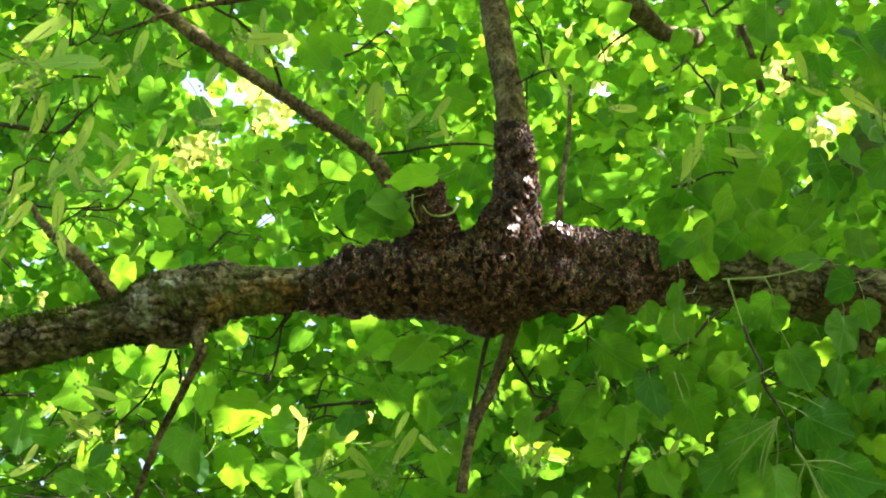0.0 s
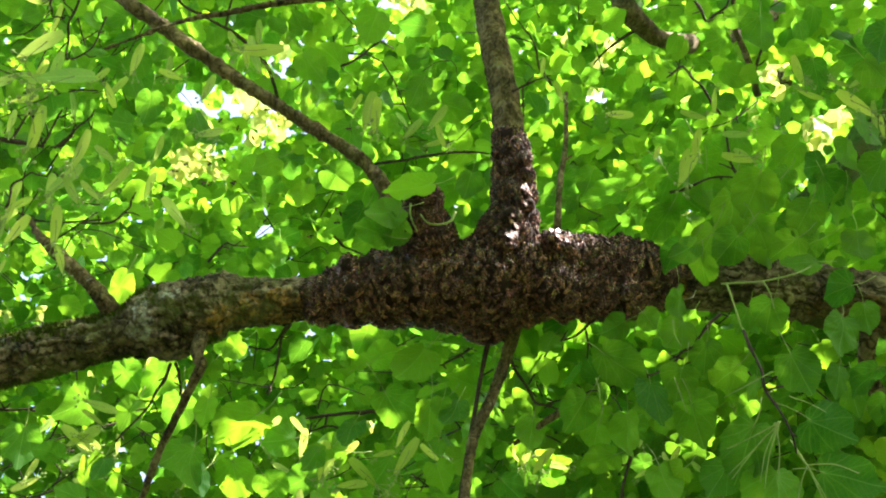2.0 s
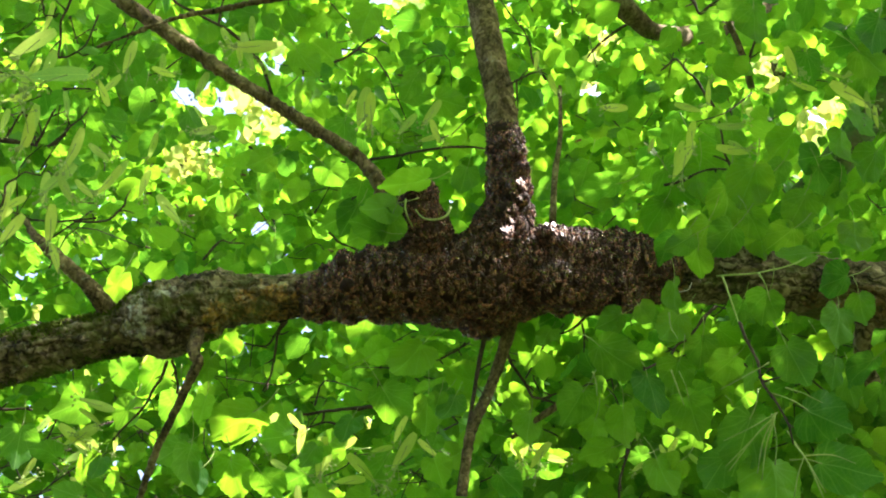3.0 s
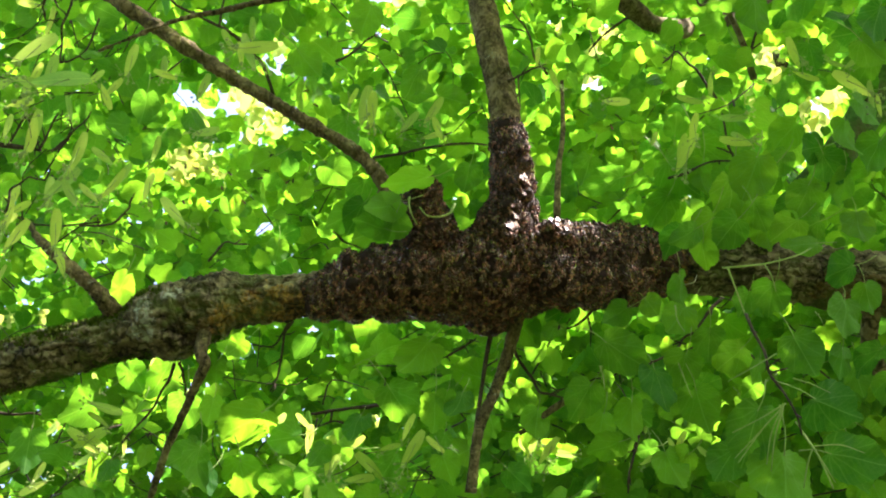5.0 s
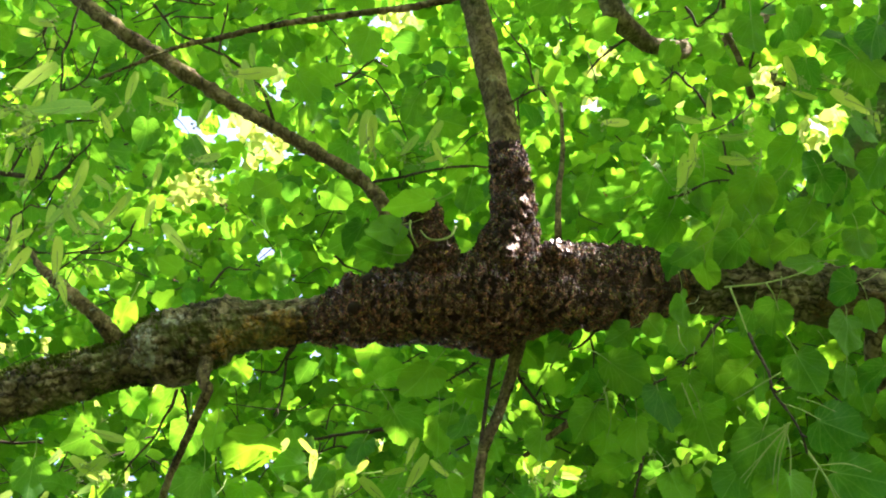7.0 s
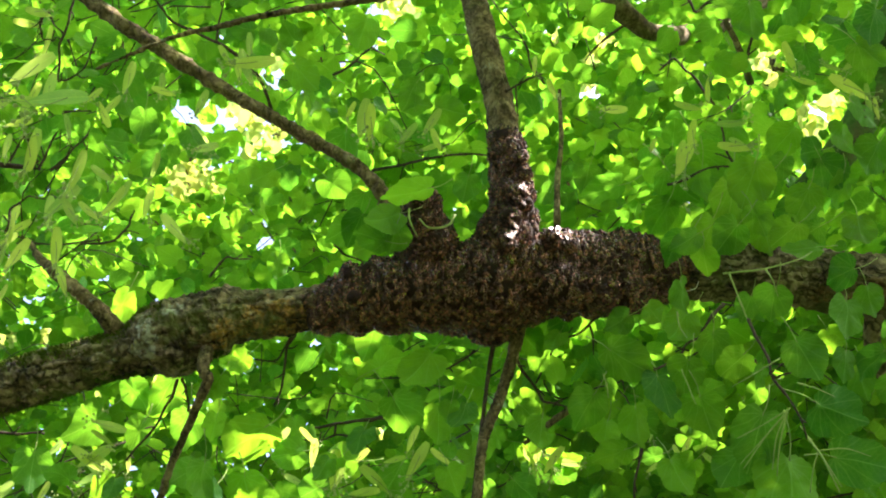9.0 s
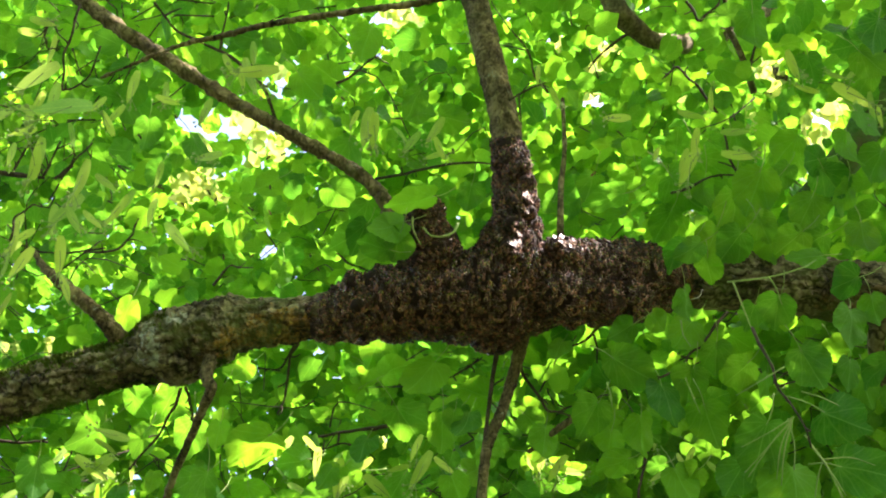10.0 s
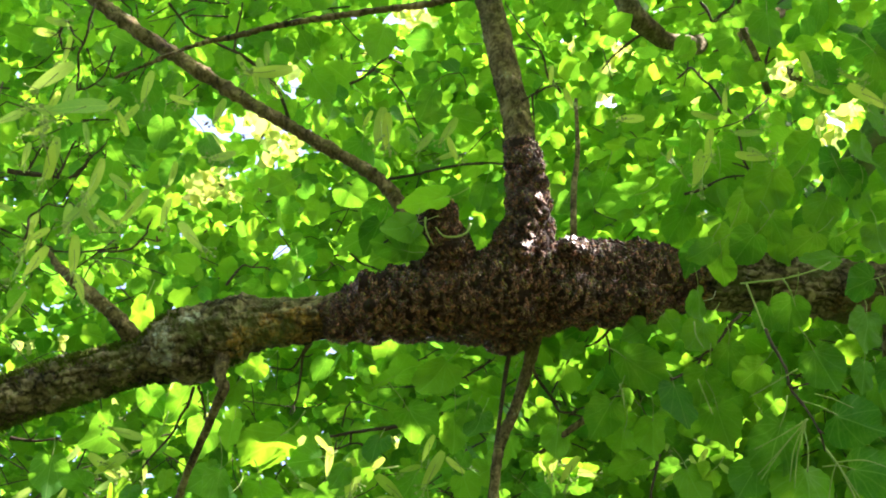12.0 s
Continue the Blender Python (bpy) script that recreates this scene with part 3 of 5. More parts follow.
for where, length, spin in (((-0.124, 1.021, 3.224), 0.0853, 10), ((0.006, 1.036, 3.211), 0.0602, 30), ((0.446, 1.054, 3.131), 0.0782, 30), ((0.485, 1.061, 3.125), 0.0586, -80),
                            ((0.618, 0.951, 3.282), 0.0602, -20), ((0.699, 0.998, 3.243), 0.0803, -60), ((-0.023, 1.396, 2.753), 0.0705, 30), ((-0.173, 1.403, 2.747), 0.0658, 10),
                            ((-0.555, 1.411, 2.766), 0.0713, 60), ((-0.622, 1.411, 2.766), 0.0666, -50), ((-0.135, 1.424, 2.728), 0.0705, -40), ((0.205, 1.419, 2.759), 0.0666, 20)):
    bract_part(Matrix.Translation(where) @ VIEW_TILT @ pose(0, 0, 0, 0, 0, spin) @ pose(0, 0, 0, rng.gauss(0, 15), rng.gauss(0, 20)), length)

# bracts placed to fit the camera's view
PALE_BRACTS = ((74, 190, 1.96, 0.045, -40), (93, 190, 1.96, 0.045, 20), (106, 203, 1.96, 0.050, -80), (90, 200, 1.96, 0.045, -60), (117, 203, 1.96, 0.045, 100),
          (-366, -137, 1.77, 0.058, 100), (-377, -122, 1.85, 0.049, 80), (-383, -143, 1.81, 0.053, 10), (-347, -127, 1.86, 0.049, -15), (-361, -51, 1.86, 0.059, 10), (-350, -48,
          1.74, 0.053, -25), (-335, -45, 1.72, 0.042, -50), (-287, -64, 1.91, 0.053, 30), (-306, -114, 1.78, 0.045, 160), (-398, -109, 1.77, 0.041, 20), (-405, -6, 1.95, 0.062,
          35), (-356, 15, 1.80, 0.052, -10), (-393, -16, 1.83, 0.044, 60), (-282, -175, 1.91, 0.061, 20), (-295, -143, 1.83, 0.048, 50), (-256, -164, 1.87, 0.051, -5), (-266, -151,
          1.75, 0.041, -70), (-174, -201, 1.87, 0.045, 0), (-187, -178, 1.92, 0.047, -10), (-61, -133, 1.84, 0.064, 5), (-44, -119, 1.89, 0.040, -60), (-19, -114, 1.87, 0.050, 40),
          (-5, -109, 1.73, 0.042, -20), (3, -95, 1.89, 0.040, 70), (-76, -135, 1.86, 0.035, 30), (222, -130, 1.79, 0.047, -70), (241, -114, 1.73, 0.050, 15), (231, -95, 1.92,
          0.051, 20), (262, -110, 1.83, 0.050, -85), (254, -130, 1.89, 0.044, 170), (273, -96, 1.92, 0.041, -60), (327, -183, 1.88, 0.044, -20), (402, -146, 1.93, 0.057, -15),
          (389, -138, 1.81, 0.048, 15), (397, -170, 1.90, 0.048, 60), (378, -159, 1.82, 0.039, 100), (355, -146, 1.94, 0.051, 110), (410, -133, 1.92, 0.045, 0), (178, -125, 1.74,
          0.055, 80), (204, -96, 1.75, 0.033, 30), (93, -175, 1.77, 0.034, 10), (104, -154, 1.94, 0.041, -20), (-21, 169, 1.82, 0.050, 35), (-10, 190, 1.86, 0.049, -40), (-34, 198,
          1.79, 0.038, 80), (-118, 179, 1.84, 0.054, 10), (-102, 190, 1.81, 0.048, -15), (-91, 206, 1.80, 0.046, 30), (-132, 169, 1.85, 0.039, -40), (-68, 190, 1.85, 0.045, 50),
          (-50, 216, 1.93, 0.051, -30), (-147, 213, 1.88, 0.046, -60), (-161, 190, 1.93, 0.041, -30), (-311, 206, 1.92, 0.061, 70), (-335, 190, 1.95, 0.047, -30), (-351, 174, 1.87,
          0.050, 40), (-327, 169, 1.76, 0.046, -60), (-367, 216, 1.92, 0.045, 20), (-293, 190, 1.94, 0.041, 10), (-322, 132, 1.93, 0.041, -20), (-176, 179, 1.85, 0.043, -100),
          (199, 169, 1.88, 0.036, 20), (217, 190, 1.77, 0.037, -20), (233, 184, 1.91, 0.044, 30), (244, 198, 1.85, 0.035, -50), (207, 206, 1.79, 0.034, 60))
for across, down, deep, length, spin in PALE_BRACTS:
    bract_part(Matrix.Translation(hang(across, down, deep)) @ VIEW_TILT @ pose(0, 0, 0, 0, 0, spin) @ pose(0, 0, 0, rng.gauss(0, 12), rng.gauss(0, 18)), length)

# ---- the crown: twigs and leaves behind the limb ----
CLEAR = []


def clearing(a, b, ra, rb):
    CLEAR.append((np.array(a), np.array(b), ra, rb))


def sunfleck(where, r):
    """A gap through which the sun reaches a leaf."""
    clearing(where, Vector(where) + 9 * SUN, r, r * 1.4)


clearing((0.366, 0.965, 3.401), (0.486, 1.283, 3.995), 0.0317, 0.0422)
clearing((0.339, 0.933, 3.428), (0.451, 1.240, 4.032), 0.0338, 0.0450)
clearing((-0.487, 1.152, 3.375), (-2.087, 4.936, 9.207), 0.0500, 0.2150)
clearing((-0.426, 1.158, 3.370), (-1.826, 4.962, 9.185), 0.0333, 0.1427)
clearing((-0.348, 1.186, 3.346), (-0.829, 2.823, 5.758), 0.0533, 0.1162)
sunfleck((-0.718, 2.479, 5.263), 0.12)
clearing((-0.476, 1.251, 3.291), (-0.952, 2.503, 4.983), 0.0644, 0.1198)
sunfleck((-0.981, 2.571, 5.056), 0.20)
clearing((-0.498, 1.290, 3.259), (-0.949, 2.456, 4.761), 0.0377, 0.0634)
clearing((-0.395, 1.217, 3.320), (-1.693, 5.217, 8.971), 0.0155, 0.0666)
clearing((0.656, 1.090, 3.427), (1.686, 2.802, 6.298), 0.0333, 0.0742)
clearing((0.656, 1.090, 3.427), (2.810, 4.670, 9.430), 0.0266, 0.1141)
clearing((0.750, 1.164, 3.365), (3.214, 4.987, 9.164), 0.0311, 0.1331)
clearing((0.306, 1.115, 3.406), (1.312, 4.780, 9.338), 0.0155, 0.0666)
clearing((0.320, 1.053, 3.458), (1.369, 4.514, 9.561), 0.0166, 0.0713)
clearing((-0.484, 1.245, 3.296), (-0.991, 2.550, 5.074), 0.0288, 0.0591)
clearing((-0.340, 1.188, 3.345), (-1.455, 5.089, 9.078), 0.0266, 0.1141)
clearing((0.756, 1.160, 3.368), (1.619, 2.486, 5.388), 0.0422, 0.0761)
sunfleck((1.007, 1.547, 3.957), 0.08)
clearing((0.739, 1.222, 3.316), (1.407, 2.327, 4.869), 0.0266, 0.0507)
clearing((0.323, 1.060, 3.452), (0.415, 1.363, 3.981), 0.0422, 0.0485)
clearing((0.306, 1.120, 3.402), (0.729, 2.666, 5.890), 0.0288, 0.0687)
clearing((-0.139, 1.248, 2.707), (-0.756, 6.809, 7.636), 0.0169, 0.0761)
clearing((-0.112, 1.170, 2.772), (-0.184, 1.915, 3.518), 0.0317, 0.0428)
clearing((-0.092, 1.287, 2.674), (-0.392, 5.460, 6.156), 0.0159, 0.0555)
clearing((-0.418, 1.238, 2.715), (-0.734, 2.175, 3.561), 0.0366, 0.0613)
clearing((-0.408, 1.277, 2.682), (-0.717, 2.244, 3.502), 0.0296, 0.0490)
sunfleck((-0.754, 2.279, 3.604), 0.10)
clearing((0.477, 1.252, 3.160), (0.643, 1.691, 3.706), 0.0296, 0.0399)
clearing((0.563, 1.424, 2.885), (0.800, 2.024, 3.426), 0.0221, 0.0314)
clearing((0.197, 1.564, 2.833), (0.272, 2.166, 3.307), 0.0268, 0.0371)
clearing((-0.276, 1.005, 3.498), (-1.184, 4.306, 9.735), 0.0178, 0.0761)
clearing((-0.487, 1.207, 3.721), (-1.826, 4.525, 9.552), 0.0165, 0.0618)
clearing((-0.182, 1.077, 3.438), (-0.433, 2.564, 5.975), 0.0222, 0.0528)
clearing((-0.818, 1.317, 3.106), (-3.680, 5.927, 8.375), 0.0169, 0.0761)
clearing((-0.723, 1.430, 3.011), (-0.976, 1.931, 3.504), 0.0317, 0.0428)
clearing((0.271, 1.252, 3.160), (0.365, 1.691, 3.706), 0.0296, 0.0399)
# pale leaves stand in for sun glare in gaps along camera sight lines
GLARE_GAPS = ((-166, -106, 20), (-182, -125, 11), (-232, -69, 19), (-211, -58, 14), (-240, -47, 11), (307, -171, 13), (313, -148, 11), (357, -119, 17), (347, -100, 11), (369, -133,
          10), (147, -178, 14), (143, -146, 8), (161, -189, 10), (-63, 88, 12), (93, 105, 8), (136, 78, 7), (-57, 175, 8), (236, -21, 10), (-256, 132, 14), (-287, 131, 13), (-237,
          164, 14), (-26, -218, 10), (231, -135, 7), (290, -130, 8), (318, -18, 7), (114, -193, 6), (24, -135, 6), (-76, -193, 7), (-44, -222, 7), (-404, 84, 11), (-364, 84, 8),
          (-150, -175, 7))
for across, down, r in GLARE_GAPS:
    clearing(hang(across, down, 1.6), hang(across, down, 5.2), r * 1.6 / 1000, r * 5.2 / 1000)
    sunfleck(hang(across, down, 5.2), 0.09 + r * 6.2 / 1000)
# no leaves between the camera and the drooping branches
clearing((-0.373, 1.255, 2.793), (-0.459, 1.442, 2.662), 0.045, 0.045)
clearing((0.112, 1.266, 2.822), (0.056, 1.450, 2.668), 0.045, 0.045)
for spot in SUNNY:
    clearing(spot, spot + 9 * SUN, 0.055, 0.085)
# single leaves in the sun, lower down
for across, down, deep, r, spin in ((-256, 133, 2.15, 0.052, 30), (-286, 132, 2.15, 0.046, -40), (-237, 164, 2.15, 0.050, 10), (-266, 145, 2.20, 0.044, 80), (-64, 88, 2.20, 0.046, 20), (-68, 108, 2.20, 0.036, -50), (-52, 84, 2.25, 0.036, 70), (92, 108, 2.20, 0.032, 0), (136, 79, 2.15, 0.030, 30), (237, -21, 2.20, 0.042, -20), (296, 143, 2.05, 0.030, 60), (288, 157, 2.05, 0.026, -30), (247, 190, 2.10, 0.032, 20), (199, 201, 2.10, 0.028, 70), (231, 182, 2.10, 0.030, -60), (-150, 15, 2.20, 0.034, 10), (-186, 105, 2.20, 0.030, 50), (170, 79, 2.10, 0.024, 0)):
    at = hang(across, down, deep)
    sunfleck(at, 0.75 * r + 0.012)
    clearing(hang(across, down, 1.6), at, 0.5 * r, 0.62 * r)
    leaf_part(Matrix.Translation(at) @ VIEW_TILT @ pose(0, 0, 0, 0, 0, spin) @ pose(0, 0, 0, rng.gauss(0, 14), rng.gauss(0, 14)), 0.8 * r)
SPOT = Vector((0.137, 1.134, 3.051))
clearing(SPOT, SPOT + 9 * SUN, 0.075, 0.10)
SPOT = Vector((0.150, 1.109, 3.124))
clearing(SPOT, SPOT + 9 * SUN, 0.05, 0.08)
SPOT = Vector((0.211, 1.170, 3.034))
clearing(SPOT, SPOT + 9 * SUN, 0.02, 0.04)


SPOT = Vector((0.196, 1.580, 2.846))
clearing(hang(100, 207, 1.6), SPOT, 0.042, 0.045)
clearing(SPOT, SPOT + 9 * SUN, 0.06, 0.09)


sunfleck((-0.667, 0.974, 3.263), 0.04)
sunfleck((-0.697, 1.136, 3.127), 0.035)
sunfleck((-0.592, 1.655, 2.953), 0.035)
sunfleck((-0.271, 1.621, 2.981), 0.03)
sunfleck((-0.260, 1.645, 3.092), 0.04)
sunfleck((-0.737, 1.636, 3.099), 0.04)
sunfleck((-0.770, 1.655, 2.953), 0.035)
sunfleck((0.351, 1.706, 2.910), 0.03)
sunfleck((0.561, 1.493, 3.088), 0.025)
sunfleck((0.739, 1.485, 3.095), 0.025)
sunfleck((-0.187, 1.950, 3.553), 0.06)
sunfleck((-0.703, 2.045, 3.474), 0.06)
sunfleck((-0.551, 1.703, 3.043), 0.06)
sunfleck((-0.721, 1.799, 3.223), 0.05)
sunfleck((-0.994, 1.967, 3.539), 0.06)
sunfleck((0.655, 1.722, 3.745), 0.05)
sunfleck((0.815, 2.061, 3.460), 0.04)
sunfleck((0.578, 1.891, 3.146), 0.035)
sunfleck((0.372, 1.722, 3.745), 0.05)
sunfleck((0.318, 1.687, 3.317), 0.035)
sunfleck((0.217, 1.736, 3.276), 0.035)
sunfleck((-0.143, 2.028, 3.292), 0.05)
sunfleck((0.430, 1.413, 4.069), 0.06)
sunfleck((1.547, 2.376, 5.220), 0.10)
sunfleck((-0.789, 2.040, 4.327), 0.13)
sunfleck((-0.918, 1.658, 3.342), 0.06)
sunfleck((-0.829, 1.891, 3.146), 0.09)
sunfleck((-0.577, 1.443, 2.791), 0.07)
sunfleck((-0.727, 1.458, 2.792), 0.10)
sunfleck((-0.248, 1.435, 2.810), 0.07)
sunfleck((-0.121, 1.480, 2.773), 0.05)
sunfleck((-0.705, 2.011, 3.176), 0.09)
sunfleck((-0.500, 2.049, 3.275), 0.08)
sunfleck((-0.335, 2.091, 3.239), 0.08)
sunfleck((-0.342, 1.625, 2.847), 0.035)
sunfleck((-0.586, 1.513, 2.811), 0.05)


def open_sky(p, margin):
    """How far each of the points p lies inside a clearing."""
    bad = np.zeros(len(p), bool)
    for a, b, ra, rb in CLEAR:
        ab = b - a
        t = np.clip(((p - a) @ ab) / (ab @ ab), 0, 1)
        far = np.linalg.norm(p - (a + t[:, None] * ab), axis=1)
        bad |= (far < 0.97 * (ra + (rb - ra) * t) + margin) & (t > 0)
    return bad


# loose leaves hung low under the limb
for _ in range(72):
    w = rng.random() ** 0.7
    deep = rng.uniform(1.68, 1.95)
    at = Vector((0, 0, 1.6)) + VIEW_TILT @ Vector(((-0.42 + 0.86 * w) * deep, rng.uniform(0.125 + 0.04 * (w < 0.2), 0.26) * deep, deep))
    if open_sky(np.array([at]), 0.015)[0]:
        continue
    leaf_part(Matrix.Translation(at) @ VIEW_TILT @ pose(0, 0, 0, 0, 0, rng.gauss(10, 50)) @ pose(0, 0, 0, rng.gauss(0, 24), rng.gauss(0, 24)), rng.uniform(0.018, 0.032))
# and bracts among them
for _ in range(46):
    deep = rng.uniform(1.75, 2.0)
    low = rng.random() < 0.4
    v = rng.uniform(0.16, 0.25) if low else rng.uniform(-0.25, -0.02)
    at = Vector((0, 0, 1.6)) + VIEW_TILT @ Vector((rng.uniform(-0.43, -0.05 if low else -0.2) * deep, v * deep, deep))
    if open_sky(np.array([at]), 0.02)[0]:
        continue
    bract_part(Matrix.Translation(at) @ VIEW_TILT @ pose(0, 0, 0, 0, 0, rng.gauss(20, 60)) @ pose(0, 0, 0, rng.gauss(0, 20), rng.gauss(0, 25)), rng.uniform(0.04, 0.07))
FARLEAF = leaf_arrays(22, 1, 0.03)
AXES = np.array(VIEW_TILT.to_3x3())     # columns: the camera view's right, down and forward
EYE = np.array((0.0, 0.0, 1.6))     # the camera's place, from which the crown's layers are laid out
gen = np.random.default_rng(11)
own = np.random.default_rng(5)


def shapes(wide):
    """Leaf sizes across, along and out of the blade: some narrow, some flat, some curled."""
    return np.stack((wide * own.uniform(0.80, 1.12, len(wide)), 1.04 * wide, wide * own.uniform(-1.2, 2.8, len(wide))), 1)[:, None, :]


def crown_points(count):
    """Twig places: dense near the limb, thinner higher up in the crown."""
    deep = 2.12 + 2.4 * gen.random(count) ** 0.9
    across = gen.uniform(-0.95, 0.95, count) * (0.75 + deep * 0.62)
    down = gen.uniform(-0.95, 0.95, count) * (0.55 + deep * 0.42)
    # extra twigs behind the view's lower right, added to darken it
    thick = np.arange(count) < count // 10
    deep = np.where(thick, 2.15 + 1.3 * gen.random(count), deep)
    across = np.where(thick, gen.uniform(0.02, 0.5, count) * deep, across)
    down = np.where(thick, gen.uniform(0.0, 0.3, count) * deep, down)
    return EYE + np.stack((across, down, deep), 1) @ AXES.T


def frames_of(normal, tip):
    normal = normal / np.linalg.norm(normal, axis=1)[:, None]
    tip = tip - normal * np.sum(normal * tip, 1)[:, None]
    tip /= np.linalg.norm(tip, axis=1)[:, None]
    return np.stack((np.cross(tip, normal), tip, normal), 2)


TWIGS = 4700
starts = crown_points(TWIGS)
heading = gen.normal(0, 1, (TWIGS, 3)) * (1, 1, 0.45) + (-0.5, -0.2, 0.0)
heading /= np.linalg.norm(heading, axis=1)[:, None]
reach = gen.uniform(0.14, 0.36, TWIGS)
places, tips = [], []
twig_v, twig_f = [], []
bends = gen.normal(0, 0.05, (TWIGS, 3))
lines = np.stack((starts, starts + heading * reach[:, None] * 0.5 + bends, starts + heading * reach[:, None] + (0, 0, -0.04)), 1)
blocked = open_sky(lines.reshape(-1, 3), 0.01).reshape(-1, 3).any(1) | (((lines - EYE) @ AXES[:, 2]).min(1) < 2.0)
for i in range(TWIGS):
    p0, h, r = starts[i], heading[i], reach[i]
    bend = bends[i]
    if i % 2 and not blocked[i]:
        v, f = tube_arrays(lines[i], [0.0022, 0.0017, 0.0010], 5, 3)
        n = len(twig_v)
        twig_v += v
        twig_f += [tuple(n + k for k in q) for q in f]
    for k in range(7):
        t = (k + 0.6) / 6.6
        flip = 1 if k % 2 else -1
        outward = np.cross(h, (0, 0, 1)) * flip + h * 0.5
        outward /= np.linalg.norm(outward) + 1e-6
        q = p0 + h * r * t + bend * math.sin(math.pi * t) + outward * gen.uniform(0.045, 0.075) + (0, 0, -0.02)
        places.append(q)
        tips.append(outward + (0, 0, -0.45))
places, tips = np.array(places), np.array(tips)
sizes = gen.uniform(0.017, 0.034, len(places))
inward = (places - EYE) @ AXES[:, 2]
east = (places - EYE) @ AXES[:, 0] / inward
low = (places - EYE) @ AXES[:, 1] / inward
keep = ~open_sky(places, 0.010) & (inward > 2.04) & (gen.random(len(places)) < 0.88 + 1.15 * east - 2.6 * np.clip(low, 0, 0.25) * (east < 0.0))
places, tips, sizes = places[keep], tips[keep], sizes[keep]
normals = np.array((0.06, 0.36, 0.88)) + gen.normal(0, 0.46, places.shape)
turn = frames_of(normals, tips + gen.normal(0, 0.3, tips.shape))
depth = (places - EYE) @ AXES[:, 2]
side = np.abs((places - EYE) @ AXES[:, 0]) / depth
high = np.abs((places - EYE) @ AXES[:, 1]) / depth
middle = np.where((side < 0.42) & (high < 0.25))[0]
single = middle[np.argsort(depth[middle])][:110]
for i in single:
    m = Matrix([[*turn[i][r], places[i][r]] for r in range(3)] + [[0, 0, 0, 1]])
    leaf_part(m, float(sizes[i]))
rest = np.setdiff1d(np.arange(len(places)), single)
lv, lf, luv = np.array(FARLEAF[0]), np.array(FARLEAF[1]), np.array(FARLEAF[2])
allv = np.einsum("nij,vj->nvi", turn[rest] * shapes(sizes[rest]), lv) + places[rest][:, None, :]
allf = (lf[None] + (np.arange(len(rest)) * len(lv))[:, None, None]).reshape(-1, 3)
rooted(part("foliage", mesh_of("foliage", allv.reshape(-1, 3), allf.tolist(), True, np.tile(luv, (len(rest), 1))), LEAF, tree, "dense heart-shaped green linden leaves", "stuff"))
rooted(part("twig_tangle", mesh_of("twig_tangle", twig_v, twig_f), TWIG_BARK, tree, "thin dark leafy twigs", "stuff"))

# unseen leaves all round the view, added to block low sky light
SHELL = 23000
d = gen.normal(0, 1, (SHELL, 3))
d[:, 2] = np.abs(d[:, 2]) - 0.25 * gen.random(SHELL)
d /= np.linalg.norm(d, axis=1)[:, None]
shell = np.array((0.9, 1.0, 2.0)) + d * np.array((5.2, 5.2, 5.6)) * gen.uniform(0.82, 1.05, SHELL)[:, None]
rel = (shell - EYE) @ AXES
ahead = (rel[:, 2] > 0) & (np.abs(rel[:, 0]) < 0.5 * rel[:, 2]) & (np.abs(rel[:, 1]) < 0.32 * rel[:, 2])
# thinned towards the sun and on the left, to steer the light
sunny = (d @ np.array(SUN) > 0.72) & (gen.random(SHELL) < 0.75)
shell = shell[~open_sky(shell, 0.05) & (shell[:, 2] > 0.8) & ~ahead & ~sunny & (gen.random(SHELL) < 0.60 + 0.55 * (d @ np.array((0.8, -0.6, 0.0))))]
turn = frames_of(gen.normal(0, 0.5, shell.shape) + (0, 0, 0.6) + 0.5 * (shell - (0.9, 1.0, 2.0)) / 5, gen.normal(0, 0.5, shell.shape) + (0, 0, -0.6))
cv, cf, cuv, _ = leaf_arrays(12, 1)
wide = gen.uniform(0.06, 0.10, len(shell))
allv = np.einsum("nij,vj->nvi", turn * shapes(wide), np.array(cv)) + shell[:, None, :]
allf = (np.array(cf)[None] + (np.arange(len(shell)) * len(cv))[:, None, None]).reshape(-1, 3)
rooted(part("foliage", mesh_of("foliage", allv.reshape(-1, 3), allf.tolist(), True, np.tile(np.array(cuv), (len(shell), 1))), LEAF, tree, "unseen shell of green leaves, added to cut the sky light", "stuff"))

# the sunlit top of the crown
TOP = 40000
deep = gen.uniform(4.3, 6.6, TOP)
top = EYE + np.stack((gen.uniform(-0.6, 0.6, TOP) * deep, gen.uniform(-0.36, 0.36, TOP) * deep, deep), 1) @ AXES.T
clump = np.array([noise.noise(Vector(p) * 1.6) for p in top])
top = top[(clump > -0.33) & ~open_sky(top, -0.012)]
turn = frames_of(gen.normal(0, 0.4, top.shape) + (0.06, 0.28, 0.86), gen.normal(0, 0.6, top.shape) + (0, 0, -0.4))
wide = gen.uniform(0.024, 0.042, len(top))
allv = np.einsum("nij,vj->nvi", turn * shapes(wide), np.array(cv)) + top[:, None, :]
allf = (np.array(cf)[None] + (np.arange(len(top)) * len(cv))[:, None, None]).reshape(-1, 3)
rooted(part("foliage", mesh_of("foliage", allv.reshape(-1, 3), allf.tolist(), True, np.tile(np.array(cuv), (len(top), 1))), LEAF, tree, "sunlit top of the green crown", "stuff"))

